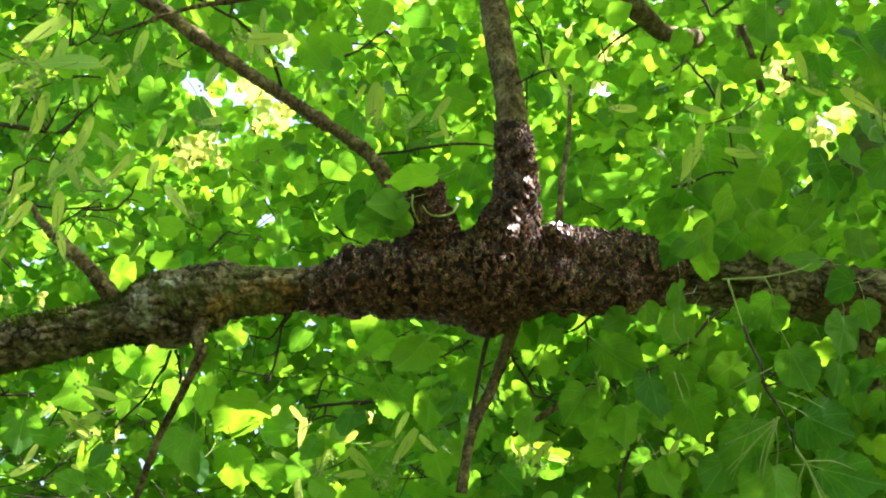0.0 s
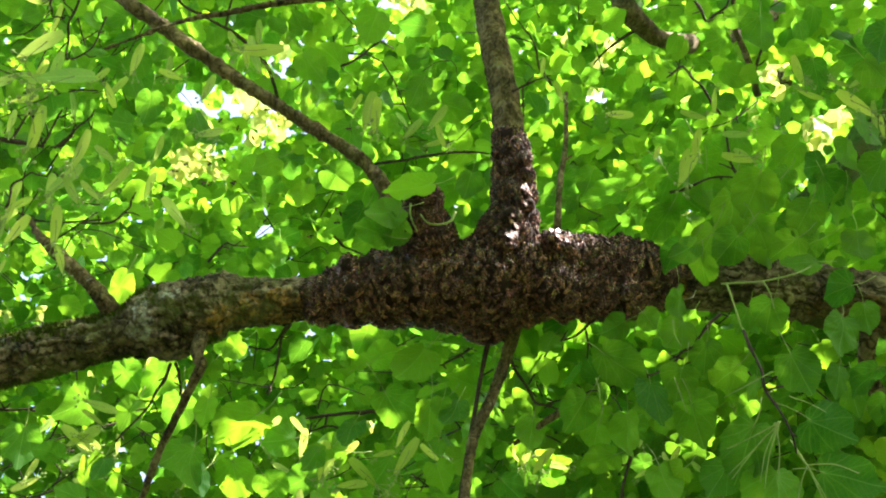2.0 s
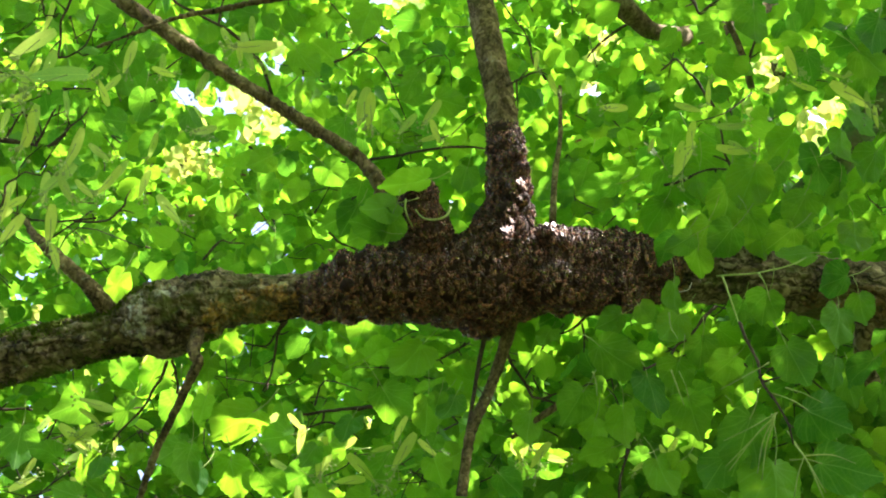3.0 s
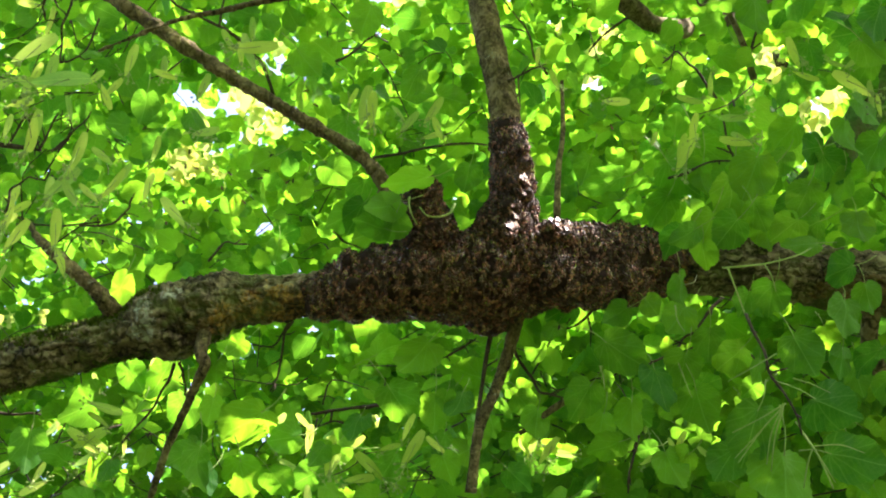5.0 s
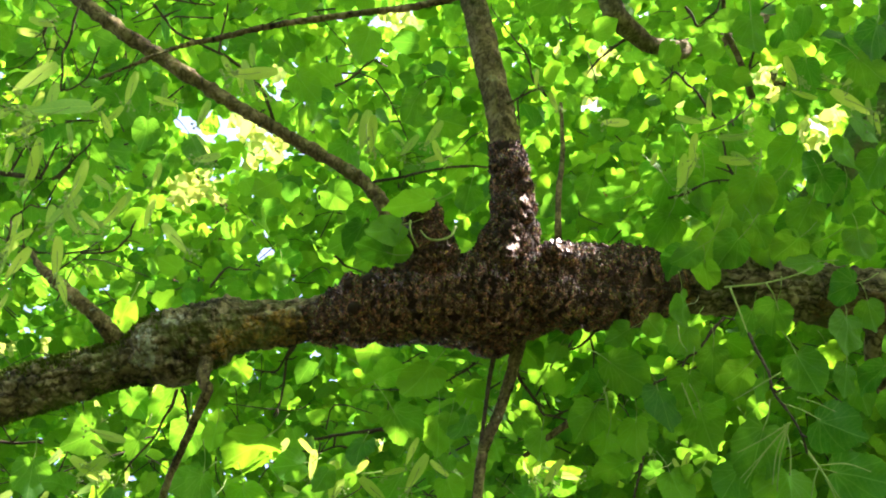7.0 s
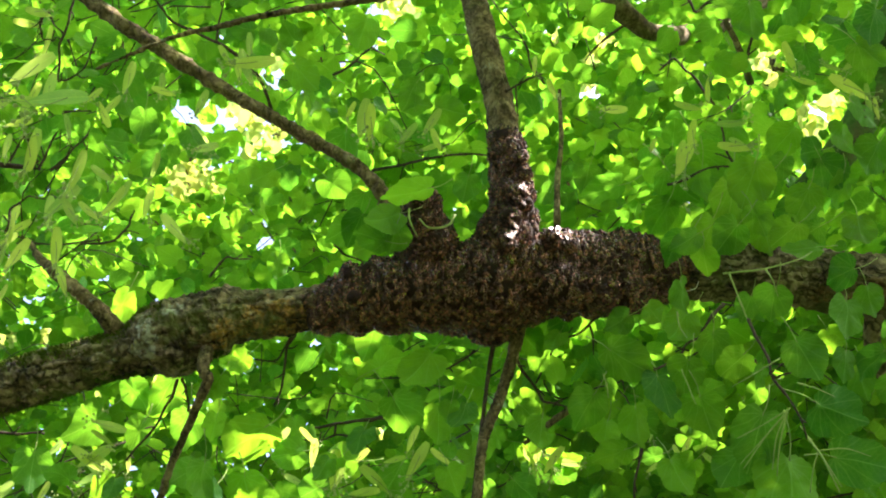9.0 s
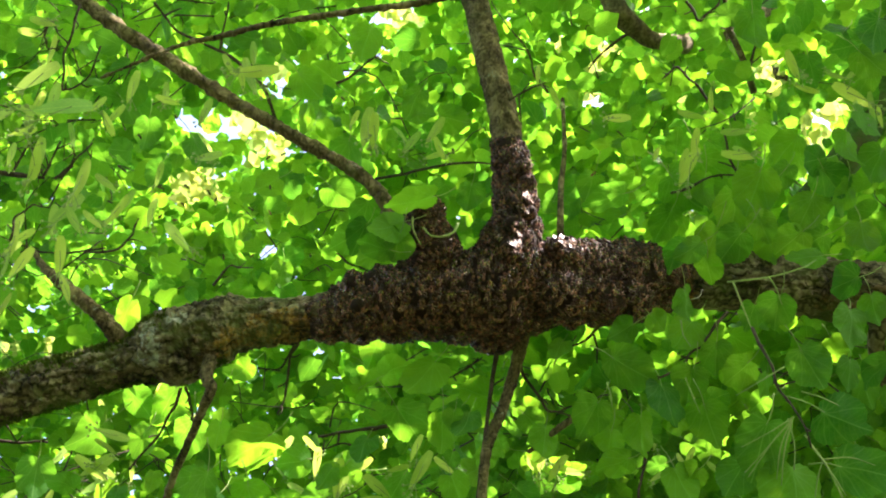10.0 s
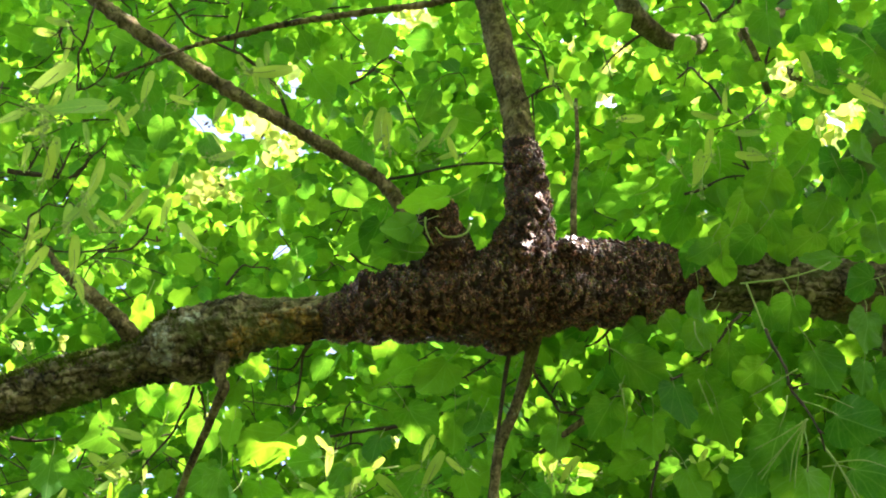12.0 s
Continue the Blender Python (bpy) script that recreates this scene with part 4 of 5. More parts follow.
# the far side of the crown, full in the sun
FAR = 5600
deep = gen.uniform(6.8, 7.8, FAR)
far = EYE + np.stack((gen.uniform(-0.56, 0.56, FAR) * deep, gen.uniform(-0.34, 0.34, FAR) * deep, deep), 1) @ AXES.T
far = far[~open_sky(far, -0.07)]
turn = frames_of(gen.normal(0, 0.4, far.shape) + (0.06, 0.28, 0.86), gen.normal(0, 0.6, far.shape) + (0, 0, -0.4))
wide = gen.uniform(0.045, 0.075, len(far))
allv = np.einsum("nij,vj->nvi", turn * shapes(wide), np.array(cv)) + far[:, None, :]
allf = (np.array(cf)[None] + (np.arange(len(far)) * len(cv))[:, None, None]).reshape(-1, 3)
rooted(part("foliage", mesh_of("foliage", allv.reshape(-1, 3), allf.tolist(), True, np.tile(np.array(cuv), (len(far), 1))), LEAF, tree, "yellow-green leaves on the crown's sunny far side", "stuff"))

# leaf shapes in the glare colour fill the far end of each gap
spots = []
for across, down, r in GLARE_GAPS:
    for _ in range(int(0.10 * r * r) + 6):
        a, w = own.uniform(0, 2 * math.pi), r * 1.15 * math.sqrt(own.random())
        spots.append(hang(across + w * math.cos(a), down + w * math.sin(a), own.uniform(5.1, 5.7)))
spots = np.array(spots)
turn = frames_of(gen.normal(0, 0.5, spots.shape) + (0.06, 0.28, 0.86), gen.normal(0, 0.6, spots.shape) + (0, 0, -0.4))
wide = gen.uniform(0.018, 0.034, len(spots))
allv = np.einsum("nij,vj->nvi", turn * shapes(wide), np.array(cv)) + spots[:, None, :]
allf = (np.array(cf)[None] + (np.arange(len(spots)) * len(cv))[:, None, None]).reshape(-1, 3)
rooted(part("blossom", mesh_of("blossom", allv.reshape(-1, 3), allf.tolist(), True, np.tile(np.array(cuv), (len(spots), 1))), GLARE_LEAF, tree, "pale yellow leaves that paint sun glare in the crown's gaps", "stuff"))

# leaves overhead out of view, added to shade the right side most
OVER = 9000
deep = gen.uniform(1.6, 4.6, OVER)
across = gen.uniform(-0.5, 1.05, OVER)
over = EYE + np.stack((across * deep, -gen.uniform(0.42, 1.05, OVER) * deep - 0.15, deep), 1) @ AXES.T
over = over[~open_sky(over, 0.01) & (gen.random(OVER) < 0.15 + 1.0 * across)]
turn = frames_of(gen.normal(0, 0.4, over.shape) + (0, 0.1, 0.85), gen.normal(0, 0.6, over.shape) + (0, 0, -0.4))
wide = gen.uniform(0.026, 0.044, len(over))
allv = np.einsum("nij,vj->nvi", turn * shapes(wide), np.array(cv)) + over[:, None, :]
allf = (np.array(cf)[None] + (np.arange(len(over)) * len(cv))[:, None, None]).reshape(-1, 3)
rooted(part("foliage", mesh_of("foliage", allv.reshape(-1, 3), allf.tolist(), True, np.tile(np.array(cuv), (len(over), 1))), LEAF, tree, "unseen green leaves overhead, added to block the sun", "stuff"))

# boughs out of view, added to carry the leaf shell
for k, (a, high) in enumerate(((-112, 3.6), (-60, 4.2), (-15, 3.8), (25, 4.8), (170, 6.4), (120, 6.6), (60, 5.6))):
    way = Vector((math.cos(radians(a)), math.sin(radians(a)), 0))
    foot = Vector((2.36, 1.91, high - 1.1))
    rooted(bough("branch", [foot, foot + way * 0.9 + Vector((0, 0, 0.8)), foot + way * 2.2 + Vector((0, 0, 1.5)), foot + way * 3.7 + Vector((0, 0, 1.6))],
                 [0.10, 0.075, 0.045, 0.015], BARK, tree, "spreading grey-brown bough", 12, 8, 0.004, 30))

# ---- twigs near the limb ----
def twig(r, *points, mat=TWIG_BARK, name="twig"):
    n = len(points) - 1
    if mat is not TWIG_BARK:
        rooted(bough(name, points, [r * (1 - 0.45 * i / n) for i in range(n + 1)], mat, tree, "", 6, 5, r * 0.12, 150))
        return
    # a dark twig bends at its buds and bears short spurs
    kinked = []
    for i in range(n):
        a, b = Vector(points[i]), Vector(points[i + 1])
        kinked += [a, a.lerp(b, 0.5) + Vector(own.normal(0, 0.05, 3)) * (b - a).length]
    kinked.append(Vector(points[n]))
    m = len(kinked) - 1
    verts, faces = tube_arrays(kinked, [0.85 * r * (1 - 0.5 * i / m) for i in range(m + 1)], 6, 4, r * 0.3, 260)
    for i in range(1, m, 2):
        way = (kinked[i + 1] - kinked[i]).normalized() + Vector(own.normal(0, 0.7, 3))
        tip = kinked[i] + way.normalized() * own.uniform(0.010, 0.032)
        sv, sf = tube_arrays([kinked[i], kinked[i].lerp(tip, 0.5) + Vector(own.normal(0, 0.002, 3)), tip], [0.5 * r, 0.42 * r, 0.3 * r], 5, 3)
        at = len(verts)
        verts += sv
        faces += [tuple(at + k for k in f) for f in sf]
    rooted(part(name, mesh_of(name, verts, faces), mat, tree))


twig(0.0030, (-0.603, 0.828, 3.255), (-0.617, 0.865, 3.224), (-0.633, 0.894, 3.200), (-0.636, 0.938, 3.163), (-0.622, 0.938, 3.162), (-0.589, 0.920, 3.178), (-0.570, 0.883, 3.209))
twig(0.0026, (-0.660, 0.847, 3.239), (-0.665, 0.869, 3.221), (-0.660, 0.885, 3.207), (-0.639, 0.887, 3.206))
twig(0.0045, (-0.324, 1.145, 3.381), (-0.332, 1.042, 3.337), (-0.354, 0.992, 3.313), (-0.406, 0.936, 3.295), (-0.454, 0.889, 3.269), (-0.479, 0.828, 3.255))
twig(0.0030, (-0.400, 0.965, 3.336), (-0.394, 0.937, 3.359), (-0.383, 0.897, 3.392))
twig(0.0030, (-0.194, 1.040, 3.338), (-0.152, 1.022, 3.354), (-0.123, 1.003, 3.369), (-0.110, 0.973, 3.394))
twig(0.0060, (-0.776, 1.072, 3.115), (-0.727, 1.078, 3.111), (-0.686, 1.082, 3.107))
twig(0.0032, (-0.690, 1.082, 3.107), (-0.673, 1.057, 3.128), (-0.657, 1.033, 3.148))
twig(0.0032, (-0.742, 1.076, 3.112), (-0.727, 1.055, 3.130), (-0.710, 1.039, 3.143))
twig(0.0026, (-0.661, 1.082, 3.107), (-0.629, 1.055, 3.130), (-0.602, 1.036, 3.146))
twig(0.0030, (-0.620, 1.181, 3.024), (-0.561, 1.177, 3.027), (-0.534, 1.157, 3.044), (-0.530, 1.143, 3.056))
twig(0.0030, (-0.749, 1.166, 3.037), (-0.739, 1.134, 3.063), (-0.708, 1.117, 3.077), (-0.678, 1.121, 3.074))
twig(0.0026, (-0.708, 1.041, 3.142), (-0.696, 1.063, 3.123), (-0.688, 1.081, 3.108))
twig(0.0026, (-0.669, 1.084, 3.106), (-0.641, 1.065, 3.121), (-0.620, 1.048, 3.136))
twig(0.0024, (-0.622, 1.085, 3.105), (-0.614, 1.065, 3.121), (-0.604, 1.046, 3.137))
twig(0.0024, (-0.650, 0.850, 3.236), (-0.639, 0.869, 3.221), (-0.624, 0.879, 3.212))
twig(0.0024, (-0.348, 1.018, 3.317), (-0.335, 1.009, 3.325), (-0.329, 0.999, 3.333))
twig(0.0036, (-0.126, 1.207, 3.263), (-0.025, 1.163, 3.235), (0.069, 1.139, 3.216), (0.104, 1.131, 3.196))
twig(0.0075, (0.216, 1.229, 3.114), (0.227, 1.214, 3.232), (0.243, 1.196, 3.338), (0.252, 1.173, 3.488), mat=BRANCH_BARK)
twig(0.0032, (0.199, 1.041, 3.298), (0.173, 1.014, 3.321), (0.157, 0.974, 3.354), (0.133, 0.951, 3.373))
twig(0.0028, (0.125, 1.041, 3.272), (0.166, 1.024, 3.286), (0.194, 1.016, 3.293))
twig(0.0028, (0.144, 1.032, 3.280), (0.148, 1.075, 3.243))
twig(0.0045, (0.476, 1.304, 4.004), (0.409, 1.330, 3.957), (0.371, 1.362, 3.929))
twig(0.0080, (0.676, 1.221, 3.577), (0.649, 1.156, 3.632), (0.621, 1.110, 3.671), (0.615, 1.049, 3.722), mat=BRANCH_BARK)
twig(0.0040, (0.666, 1.208, 3.589), (0.682, 1.138, 3.648), (0.688, 1.087, 3.691))
twig(0.0040, (0.486, 0.975, 3.523), (0.511, 1.005, 3.498), (0.548, 0.982, 3.517), (0.561, 0.950, 3.545))
twig(0.0034, (0.519, 1.090, 3.296), (0.482, 1.050, 3.330), (0.445, 1.023, 3.353), (0.416, 1.040, 3.338))
twig(0.0034, (0.408, 1.144, 3.121), (0.468, 1.125, 3.136), (0.530, 1.121, 3.140))
twig(0.0034, (0.530, 1.122, 3.139), (0.513, 1.097, 3.159), (0.502, 1.055, 3.195))
twig(0.0055, (0.883, 1.115, 3.406), (0.833, 1.145, 3.381), (0.803, 1.181, 3.351))
twig(0.0034, (-0.254, 1.326, 2.941), (-0.272, 1.360, 2.913), (-0.280, 1.398, 2.881), (-0.294, 1.422, 2.861))
twig(0.0026, (-0.262, 1.329, 2.939), (-0.287, 1.360, 2.913), (-0.327, 1.358, 2.914))
twig(0.0036, (-0.453, 1.355, 2.865), (-0.475, 1.392, 2.834), (-0.524, 1.443, 2.791), (-0.543, 1.461, 2.776))
twig(0.0036, (-0.445, 1.353, 2.866), (-0.438, 1.376, 2.848), (-0.436, 1.398, 2.829))
twig(0.0040, (-0.797, 1.467, 2.850), (-0.747, 1.471, 2.846), (-0.705, 1.470, 2.847))
twig(0.0055, (-0.104, 1.607, 2.993), (-0.160, 1.612, 2.988), (-0.249, 1.623, 2.980))
twig(0.0034, (-0.132, 1.631, 2.973), (-0.204, 1.633, 2.971), (-0.276, 1.640, 2.966))
twig(0.0042, (0.129, 1.345, 2.912), (0.154, 1.383, 2.881), (0.179, 1.413, 2.855), (0.225, 1.423, 2.847))
twig(0.0075, (0.230, 1.413, 2.842), (0.188, 1.436, 2.823), (0.143, 1.462, 2.801), mat=BRANCH_BARK)
twig(0.0032, (0.273, 1.293, 2.943), (0.237, 1.318, 2.922), (0.188, 1.324, 2.917))
twig(0.0028, (0.261, 1.306, 2.932), (0.266, 1.345, 2.899))
twig(0.0038, (0.479, 1.238, 2.911), (0.424, 1.252, 2.847), (0.387, 1.264, 2.811), (0.324, 1.272, 2.778))
twig(0.0036, (0.479, 1.160, 2.793), (0.497, 1.178, 2.726), (0.514, 1.194, 2.661), (0.534, 1.226, 2.607))
twig(0.0018, (0.456, 1.119, 2.854), (0.469, 1.144, 2.820), (0.481, 1.167, 2.788), mat=STALK, name="leaf_stalk")
twig(0.0018, (0.447, 1.119, 2.854), (0.511, 1.114, 2.858), (0.568, 1.110, 2.875), (0.594, 1.107, 2.890), mat=STALK, name="leaf_stalk")
twig(0.0016, (0.513, 1.114, 2.858), (0.521, 1.121, 2.839), (0.529, 1.140, 2.823), mat=STALK, name="leaf_stalk")
twig(0.0018, (0.534, 1.223, 2.610), (0.554, 1.240, 2.583), (0.574, 1.270, 2.545), mat=STALK, name="leaf_stalk")
twig(0.0014, (0.513, 1.210, 2.647), (0.485, 1.232, 2.628), (0.447, 1.274, 2.594), mat=STALK, name="leaf_stalk")
twig(0.0014, (0.513, 1.210, 2.647), (0.501, 1.245, 2.618), (0.496, 1.284, 2.586), mat=STALK, name="leaf_stalk")
twig(0.0013, (0.513, 1.198, 2.644), (0.478, 1.214, 2.630), (0.435, 1.232, 2.616), mat=STALK, name="leaf_stalk")
twig(0.0013, (0.513, 1.198, 2.644), (0.474, 1.232, 2.616), (0.439, 1.261, 2.592), mat=STALK, name="leaf_stalk")
twig(0.0013, (0.511, 1.199, 2.643), (0.493, 1.231, 2.617), (0.486, 1.268, 2.586), mat=STALK, name="leaf_stalk")
twig(0.0013, (0.524, 1.170, 2.668), (0.551, 1.176, 2.662), (0.579, 1.186, 2.654), mat=STALK, name="leaf_stalk")
twig(0.0013, (0.528, 1.219, 2.627), (0.557, 1.250, 2.601), (0.588, 1.288, 2.569), mat=STALK, name="leaf_stalk")
twig(0.0013, (0.554, 1.249, 2.602), (0.546, 1.269, 2.585), (0.541, 1.294, 2.563), mat=STALK, name="leaf_stalk")
twig(0.0013, (0.354, 1.153, 2.682), (0.365, 1.174, 2.665), (0.375, 1.193, 2.649), mat=STALK, name="leaf_stalk")
twig(0.0013, (0.239, 1.157, 2.679), (0.244, 1.170, 2.668), (0.246, 1.184, 2.656), mat=STALK, name="leaf_stalk")
twig(0.0013, (0.552, 1.247, 2.603), (0.594, 1.245, 2.605), (0.631, 1.254, 2.597), mat=STALK, name="leaf_stalk")
twig(0.0013, (0.349, 1.088, 2.737), (0.352, 1.104, 2.723), (0.363, 1.118, 2.712), mat=STALK, name="leaf_stalk")
twig(0.0013, (0.499, 1.142, 2.691), (0.469, 1.156, 2.680), (0.428, 1.174, 2.665), mat=STALK, name="leaf_stalk")
twig(0.0028, (-0.408, 1.261, 3.023), (-0.377, 1.234, 3.045), (-0.335, 1.237, 3.042))
twig(0.0028, (-0.197, 1.283, 3.134), (-0.173, 1.299, 3.121), (-0.136, 1.311, 3.111))
twig(0.0034, (0.340, 1.415, 2.762), (0.327, 1.432, 2.722), (0.318, 1.467, 2.680))
twig(0.0030, (0.061, 1.351, 2.921), (0.031, 1.367, 2.907), (0.001, 1.377, 2.899))

twig(0.0010, (0.411, 1.259, 2.959), (0.426, 1.248, 2.955), (0.441, 1.245, 2.958), (0.449, 1.242, 2.973), mat=PALE, name="dry_tendril")

# a curled leaf edge and stalk caught on the broken stub
twig(0.0022, (-0.049, 1.110, 3.019), (-0.049, 1.115, 3.001), (-0.044, 1.127, 2.991), (-0.036, 1.145, 2.989), mat=STALK, name="leaf_stalk")
twig(0.0024, (0.027, 1.118, 3.011), (0.019, 1.124, 2.994), (0.000, 1.126, 2.986), (-0.019, 1.127, 2.991), (-0.032, 1.123, 3.008), mat=STALK, name="leaf_stalk")

# ---- moss and lichen on the limb ----
limb_line = smooth_line([(*p, r) for p, r in zip(LIMB, LIMB_R)], 22)


def on_limb(t, angle, lift=0.0):
    """A place on the limb's bark: t from its thin end to its thick end, the angle from its upper edge in the camera's
    view round to its lower edge.
    """
    i = min(int(t * (len(limb_line) - 1)), len(limb_line) - 2)
    c, r = Vector(limb_line[i][:3]), limb_line[i][3]
    ax = (Vector(limb_line[i + 1][:3]) - c).normalized()
    up = Vector((0, -0.766, 0.643))
    up = (up - ax * up.dot(ax)).normalized()
    out = (Matrix.Rotation(angle, 3, ax) @ up).normalized()
    return c + out * (r + lift), out, ax


def moss_mesh(count, t0, t1, middle_angle, spread, tall, seed):
    r2 = random.Random(seed)
    v, f = [], []
    for _ in range(count):
        p, out, ax = on_limb(r2.uniform(t0, t1), r2.gauss(middle_angle, spread), -0.003)
        d = (out + Vector([r2.gauss(0, 0.5) for _ in range(3)])).normalized()
        s = d.cross(Vector((r2.gauss(0, 1), r2.gauss(0, 1), r2.gauss(0, 1)))).normalized() * tall * 0.22
        h = d * tall * r2.uniform(0.5, 1.3)
        n = len(v)
        v += [p - s, p + s, p + h * 0.6 + s * 0.7, p + h, p + h * 0.6 - s * 0.7]
        f.append((n, n + 1, n + 2, n + 3, n + 4))
    return mesh_of("moss", v, f)


rooted(part("moss", moss_mesh(3800, 0.06, 0.42, 0.1, 0.4, 0.0085, 1), MOSS, tree, "dark green moss along the limb's upper edge", "stuff"))
rooted(part("moss", moss_mesh(3000, 0.06, 0.56, 3.1, 0.4, 0.0075, 2), MOSS, tree, "dark green moss fringe under the limb", "stuff"))


# ---- the swarm of bees ----
swarm = tagged(new("bee_swarm"), "dense brown swarm of honey bees clinging round the limb", "bee swarm")
swarm.location = (0.096, 1.274, 3.011)
bpy.context.view_layer.update()
BLOBS = [((-0.198, 1.293, 2.969), 0.0417), ((-0.143, 1.282, 2.978), 0.0576), ((-0.083, 1.276, 2.983), 0.0675), ((-0.024, 1.270, 2.988), 0.0735), ((0.036, 1.269, 2.990), 0.0814),
         ((0.090, 1.265, 2.993), 0.0914), ((0.087, 1.294, 2.956), 0.0573), ((0.146, 1.260, 3.010), 0.0859), ((0.207, 1.262, 3.021), 0.0803), ((0.267, 1.262, 3.021), 0.0763),
         ((0.329, 1.269, 3.028), 0.0747), ((0.376, 1.276, 3.036), 0.0629), ((0.402, 1.276, 3.036), 0.0548)]
BLOBS += [((0.120, 1.204, 3.044), 0.0600), ((0.129, 1.177, 3.073), 0.0460), ((0.130, 1.152, 3.107), 0.0415), ((0.128, 1.133, 3.143), 0.0375), ((0.126, 1.113, 3.173), 0.0350),
          ((0.123, 1.104, 3.200), 0.0318), ((-0.016, 1.201, 3.033), 0.0514), ((-0.026, 1.166, 3.049), 0.0413), ((-0.028, 1.144, 3.068), 0.0354)]
BLOBS += [((0.209, 1.235, 2.953), 0.045), ((0.268, 1.248, 2.955), 0.045), ((0.325, 1.259, 2.972), 0.042)]
# clumps of bees; those listed are added to catch sun in the camera's view
BLOBS += [((0.138, 1.120, 3.070), 0.019), ((0.124, 1.143, 3.033), 0.020), ((0.113, 1.165, 2.996), 0.018), ((0.149, 1.100, 3.099), 0.015), ((0.194, 1.173, 3.011), 0.016), ((0.151, 1.137, 3.061), 0.015), ((0.225, 1.186, 3.006), 0.013), ((0.144, 1.088, 3.128), 0.013)]
clump_rng = np.random.default_rng(23)
for k in clump_rng.choice(13, 40):
    c, r = BLOBS[k]
    d = clump_rng.normal(0, 1, 3) - 0.5 * AXES[:, 2]
    d /= np.linalg.norm(d)
    w = clump_rng.uniform(0.013, 0.024)
    BLOBS.append((tuple(np.array(c) + d * (r - 0.45 * w)), w))
BC = np.array([b[0] for b in BLOBS])
BR = np.array([b[1] for b in BLOBS])


def ball(bm, centre, size, u, v, mat):
    made = bmesh.ops.create_uvsphere(bm, u_segments=u, v_segments=v, radius=1.0, matrix=Matrix.Translation(centre) @ Matrix.Rotation(math.pi / 2, 4, "X") @ Matrix.Diagonal((size[0], size[2], size[1], 1)))
    for f in {f for w in made["verts"] for f in w.link_faces}:
        f.material_index = mat
        f.smooth = True


def bee_body():
    """A honey bee one unit long, its head along +y and its back along +z."""
    bm = bmesh.new()
    ball(bm, (0, -0.22, 0.14), (0.15, 0.30, 0.14), 7, 6, 0)
    ball(bm, (0, 0.16, 0.17), (0.16, 0.16, 0.15), 6, 4, 0)
    ball(bm, (0, 0.36, 0.14), (0.12, 0.085, 0.11), 6, 4, 1)
    ball(bm, (0, -0.20, 0.145), (0.157, 0.055, 0.145), 7, 4, 1)
    ball(bm, (0, -0.36, 0.13), (0.125, 0.05, 0.115), 7, 4, 1)
    for s in (-1, 1):
        for y0, y1 in ((0.24, 0.36), (0.12, 0.10), (0.04, -0.22)):
            a, b, c = bm.verts.new((0.08 * s, y0, 0.1)), bm.verts.new((0.25 * s, (y0 + y1) / 2, 0.13)), bm.verts.new((0.30 * s, y1, -0.01))
            d = bm.verts.new((0.24 * s, (y0 + y1) / 2 - 0.03, 0.10))
            for tri in ((a, b, d), (b, c, d)):
                bm.faces.new(tri).material_index = 1
        a, b = bm.verts.new((0.03 * s, 0.42, 0.17)), bm.verts.new((0.10 * s, 0.56, 0.14))
        bm.faces.new((a, b, bm.verts.new((0.05 * s, 0.42, 0.16)))).material_index = 1
    return bm


def bee_wing(bm, s, spread=0.30):
    """One folded pair of wings on the side s."""
    pts = [(0.05, 0.12), (0.14, 0.02), (0.17 + spread * 0.3, -0.25), (0.10 + spread * 0.35, -0.55), (0.03 + spread * 0.15, -0.50), (0.02, -0.1)]
    vs = [bm.verts.new((s * x, y, 0.30 + 0.02 * (y < -0.3))) for x, y in pts]
    f = bm.faces.new(vs if s > 0 else vs[::-1])
    f.material_index = 2
    f.smooth = True


def bm_mesh(name, bm, mats):
    me = bpy.data.meshes.new(name)
    bm.to_mesh(me)
    bm.free()
    for m in mats:
        me.materials.append(m)
    return me


bm = bee_body()
BEE = bm_mesh("bee", bm, (BEE_FUR, BEE_DARK))
WINGS = []
for s in (-1, 1):
    bm = bmesh.new()
    bee_wing(bm, s)
    me = bm_mesh("wing", bm, ())
    me.materials.append(WING)
    me.polygons.foreach_set("material_index", [0] * len(me.polygons))
    WINGS.append(me)


def swarm_spots(count, lift, seed):
    g2 = np.random.default_rng(seed)
    weight = BR ** 2 / np.sum(BR ** 2)
    k = g2.choice(len(BLOBS), count, p=weight)
    d = g2.normal(0, 1, (count, 3))
    d /= np.linalg.norm(d, axis=1)[:, None]
    p = BC[k] + d * (BR[k] * (0.95 + 0.08 * g2.random(count)) + lift)[:, None]
    p = p + d * np.array([0.006 * noise.noise(Vector(q) * 42) for q in p])[:, None]
    gap = np.linalg.norm(p[:, None, :] - BC[None], axis=2) - BR[None] * 0.91 - lift
    ok = (gap > 0).all(1) & (d @ AXES[:, 2] < 0.55)
    p, d = p[ok], d[ok]
    head = np.array((0, -0.5, 0.85)) + g2.normal(0, 0.5, p.shape)
    return p, frames_of(d + g2.normal(0, 0.3, d.shape) + 0.45 * np.array((0, 0.5, -0.85)), head), g2


pb, tb, g2 = swarm_spots(22000, -0.004, 3)
lengths = g2.uniform(0.0152, 0.0190, len(pb))
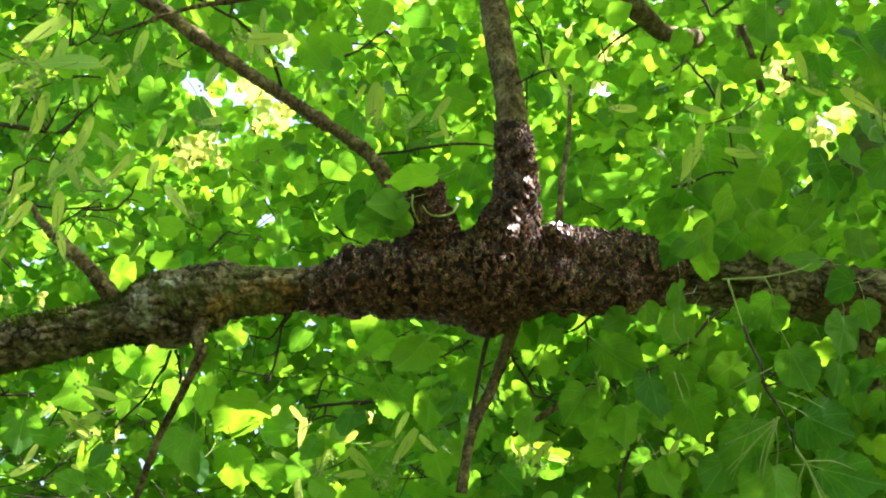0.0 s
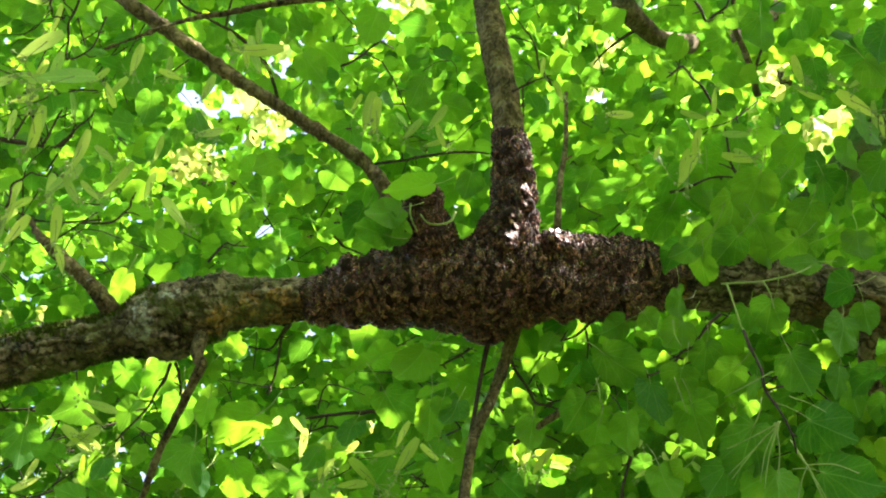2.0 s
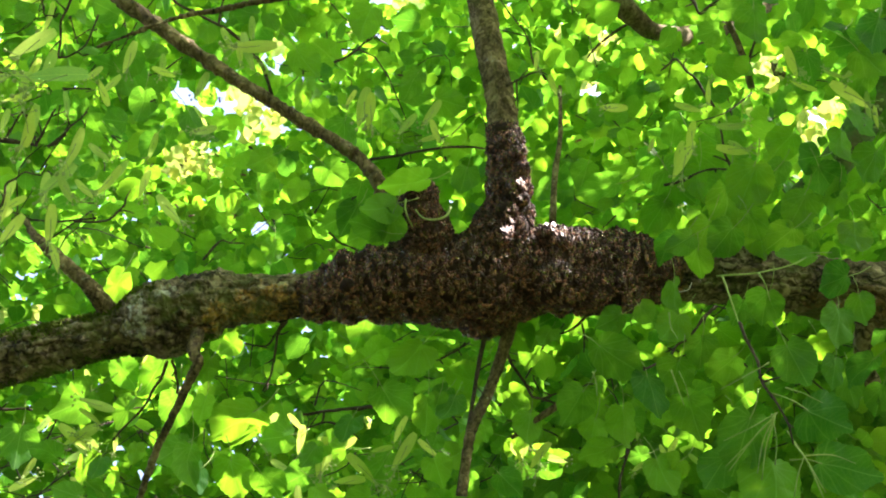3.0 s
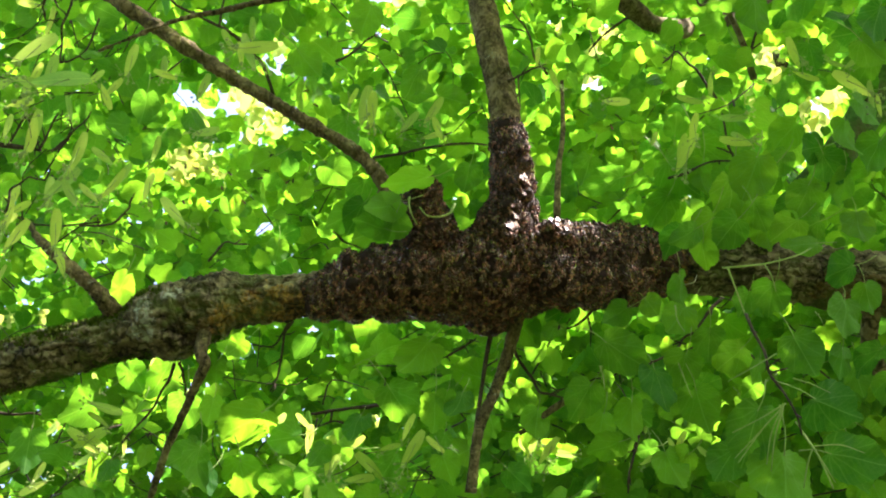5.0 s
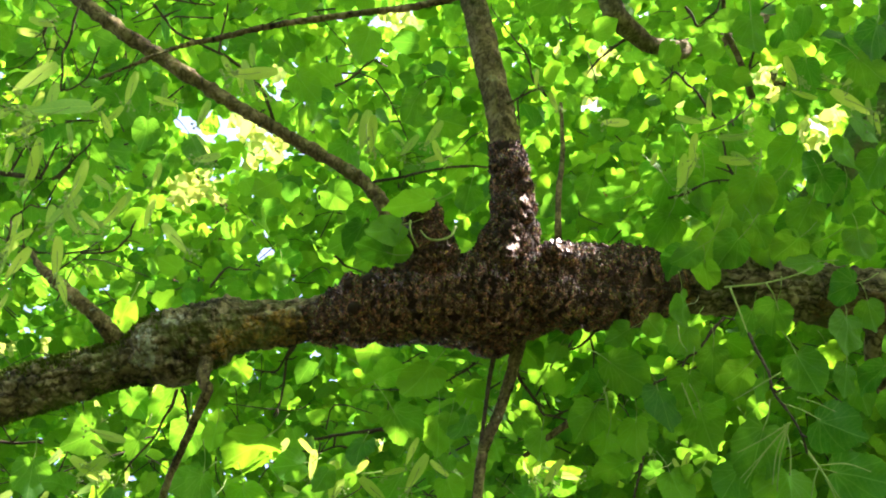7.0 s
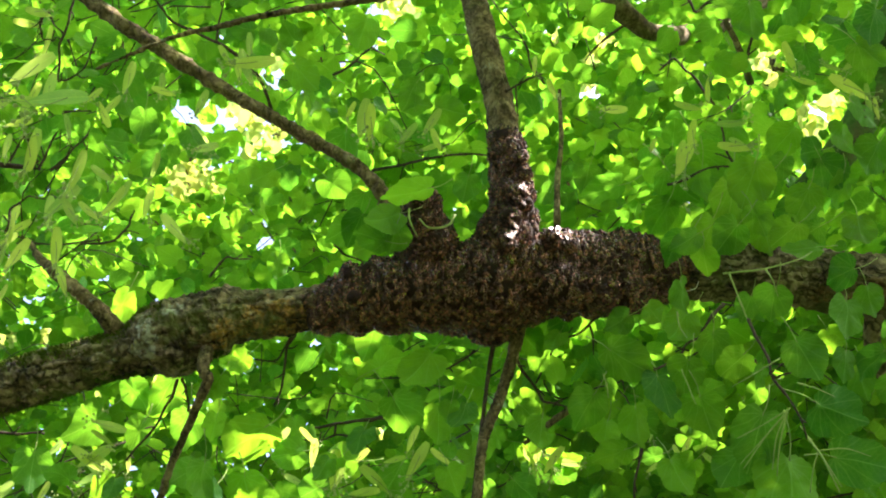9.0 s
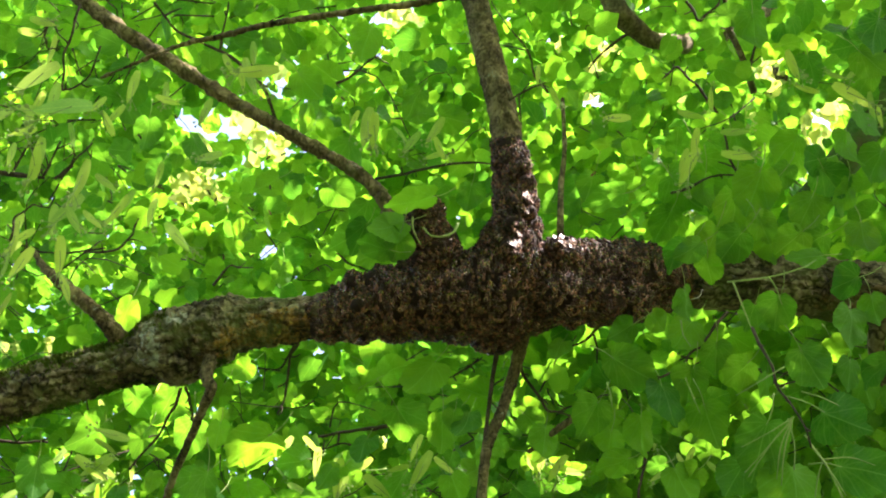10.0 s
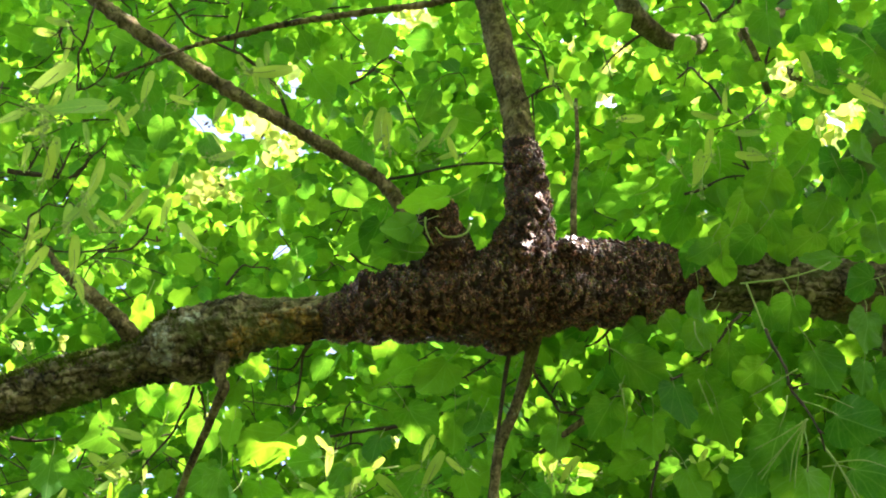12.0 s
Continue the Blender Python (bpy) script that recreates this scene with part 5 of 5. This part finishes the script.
# bees on the outside, one by one
near_side = (pb - BC.mean(0)) @ AXES[:, 2]
first = np.argsort(near_side + 0.03 * g2.random(len(pb)))[::4][:240]
BEES = []
for i in first:
    ob = new("bee", BEE)
    ob.parent = swarm
    rot = Matrix([[*tb[i][r], pb[i][r]] for r in range(3)] + [[0, 0, 0, 1]])
    ob.matrix_basis = Matrix.Translation(-swarm.location) @ rot @ Matrix.Translation((0, 0, 0.002)) @ Matrix.Scale(float(lengths[i]), 4)
    BEES.append(ob)
    for me in WINGS:
        w = new("wing", me)
        w.parent = ob


def front(across, down):
    """The first place on the cluster along a camera sight line."""
    way = hang(across, down, 1.0) - Vector(EYE)
    length = way.length
    way = np.array(way) / length
    rel = BC - EYE
    along = rel @ way
    gap2 = BR ** 2 - (np.sum(rel ** 2, 1) - along ** 2)
    reach = np.where(gap2 > 0, along - np.sqrt(np.maximum(gap2, 0)), 9.0).min()
    return Vector(EYE + way * reach), Vector(way)


# bees added on camera sight lines, wings angled to glint sunlight at it
glint_rng = random.Random(31)
for i in range(46):
    u = glint_rng.random()
    if i < 36:
        across, down = 80 - 18 * u + glint_rng.gauss(0, 3.0), -60 + 62 * u + glint_rng.gauss(0, 2)
    else:
        across, down = 106 + 14 * u + glint_rng.gauss(0, 2), -17 + 14 * u + glint_rng.gauss(0, 2)
    at, way = front(across, down)
    if (at - Vector(EYE)).length > 2.2:
        continue
    up = np.array([(0.58 + glint_rng.gauss(0, 0.16), -0.81 + glint_rng.gauss(0, 0.16), glint_rng.gauss(0, 0.16))])
    rot = frames_of(up, np.array([(glint_rng.gauss(0, 0.6), glint_rng.gauss(0, 0.4), 0.8)]))[0]
    ob = new("bee", BEE)
    ob.parent = swarm
    ob.matrix_basis = Matrix.Translation(at - way * 0.004 - swarm.location) @ Matrix([list(r) for r in rot]).to_4x4() @ Matrix.Scale(glint_rng.uniform(0.0155, 0.0185), 4)
    for me in WINGS:
        w = new("wing", me)
        w.parent = ob
# the crowd of them
bm = bee_body()
for s in (-1, 1):
    bee_wing(bm, s)
bm.verts.index_update()
one_v = np.array([v.co for v in bm.verts])
one_f = [[v.index for v in f.verts] for f in bm.faces]
one_m = [f.material_index for f in bm.faces]
bm.free()
crowd = np.setdiff1d(np.arange(len(pb)), first)
cv = np.einsum("nij,vj->nvi", tb[crowd] * lengths[crowd][:, None, None], one_v) + pb[crowd][:, None, :] - np.array(swarm.location)
cf, base = [], 0
for _ in crowd:
    cf += [[base + i for i in f] for f in one_f]
    base += len(one_v)
me = mesh_of("bees", cv.reshape(-1, 3), cf)
for m in (BEE_FUR, BEE_DARK, WING):
    me.materials.append(m)
me.polygons.foreach_set("material_index", one_m * len(crowd))
part("bee_crowd", me, BEE_FUR, swarm, "crowd of brown honey bees with folded wings", "stuff")
# dark filler balls; their colour paints the shaded gaps between bees
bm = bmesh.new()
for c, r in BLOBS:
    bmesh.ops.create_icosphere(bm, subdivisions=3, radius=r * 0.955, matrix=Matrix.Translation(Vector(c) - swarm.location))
part("cluster_core", bm_mesh("cluster_core", bm, ()), BEE_DARK, swarm, "solid dark filler that paints the shade between the bees", "stuff")


# ---- bees on the wing ----
def flying_bee(start, size):
    bee = tagged(new("honey_bee"), "brown honey bee in flight beside the swarm", "bee", "flying bees")
    bee.matrix_basis = start
    part("body", BEE.copy(), BEE_FUR, bee).scale = (size,) * 3
    for s in (-1, 1):
        bm = bmesh.new()
        pts = [(0.06, 0.2), (0.5, 0.36), (0.78, 0.3), (0.8, 0.16), (0.45, 0.0), (0.06, 0.02)]
        f = bm.faces.new([bm.verts.new((s * x, y, 0.32)) for x, y in pts])
        part("wing", bm_mesh("wing", bm, ()), WING, bee).scale = (size,) * 3
    return bee


FLIGHTS = []
fly = random.Random(21)


def roam(home, span, size, pace):
    rows, yaw, t = [], fly.uniform(-180, 180), 0.0
    while t < 12.0 + pace:
        p = Vector(home) + VIEW_TILT @ Vector((fly.uniform(-span, span), fly.uniform(-span, span) * 0.7, fly.uniform(-0.25, 0.1) * span))
        yaw += fly.uniform(-60, 60)
        rows.append((min(t, 12.0), pose(*p, fly.uniform(-20, 20), fly.uniform(-15, 15), yaw)))
        t += pace
    FLIGHTS.append((flying_bee(rows[0][1], size), rows))


# a loose cloud of them before the bright gaps in the crown
for _ in range(26):
    roam(Vector((0, 0, 1.6)) + VIEW_TILT @ Vector((fly.uniform(-0.52, -0.08), fly.uniform(-0.30, 0.04), 1.98)), 0.12, 0.0125, 0.4)
# and a few close to the swarm
for home in ((-0.077, 1.202, 2.863), (0.151, 1.133, 2.895), (0.287, 1.216, 2.825), (0.203, 1.064, 3.031), (-0.013, 1.066, 3.003)):
    roam(home, 0.12, 0.013, 0.4)


# ---- what moves ----
def motions():
    for bee, rows in FLIGHTS:
        walk(bee, rows)
    # leaves that stir a little on their stalks
    air = random.Random(9)
    for leaf in SWAYING[::5]:
        m = leaf.matrix_basis.copy()
        home, turn0 = m.translation.copy(), m.to_quaternion().to_matrix().to_4x4()
        rows = [(1.5 * k, Matrix.Translation(home + Vector((air.gauss(0, 0.0012), air.gauss(0, 0.0012), air.gauss(0, 0.0016)))) @ turn0
                 @ pose(0, 0, 0, air.gauss(0, 2.2), air.gauss(0, 2.2), air.gauss(0, 1.2))) for k in range(9)]
        walk(leaf, rows)
    # bees that crawl over their neighbours
    crawl = random.Random(4)
    for bee in BEES[::3]:
        m = bee.matrix_basis.copy()
        home, turn0 = m.translation.copy(), m.to_quaternion().to_matrix().to_4x4()
        rows = []
        for k in range(13):
            step = turn0 @ Vector((crawl.gauss(0, 0.004), crawl.gauss(0, 0.006), crawl.uniform(0, 0.001)))
            rows.append((float(k), Matrix.Translation(home + step) @ turn0 @ pose(0, 0, 0, crawl.gauss(0, 6), crawl.gauss(0, 8), crawl.gauss(0, 22))))
        walk(bee, rows)


motions()
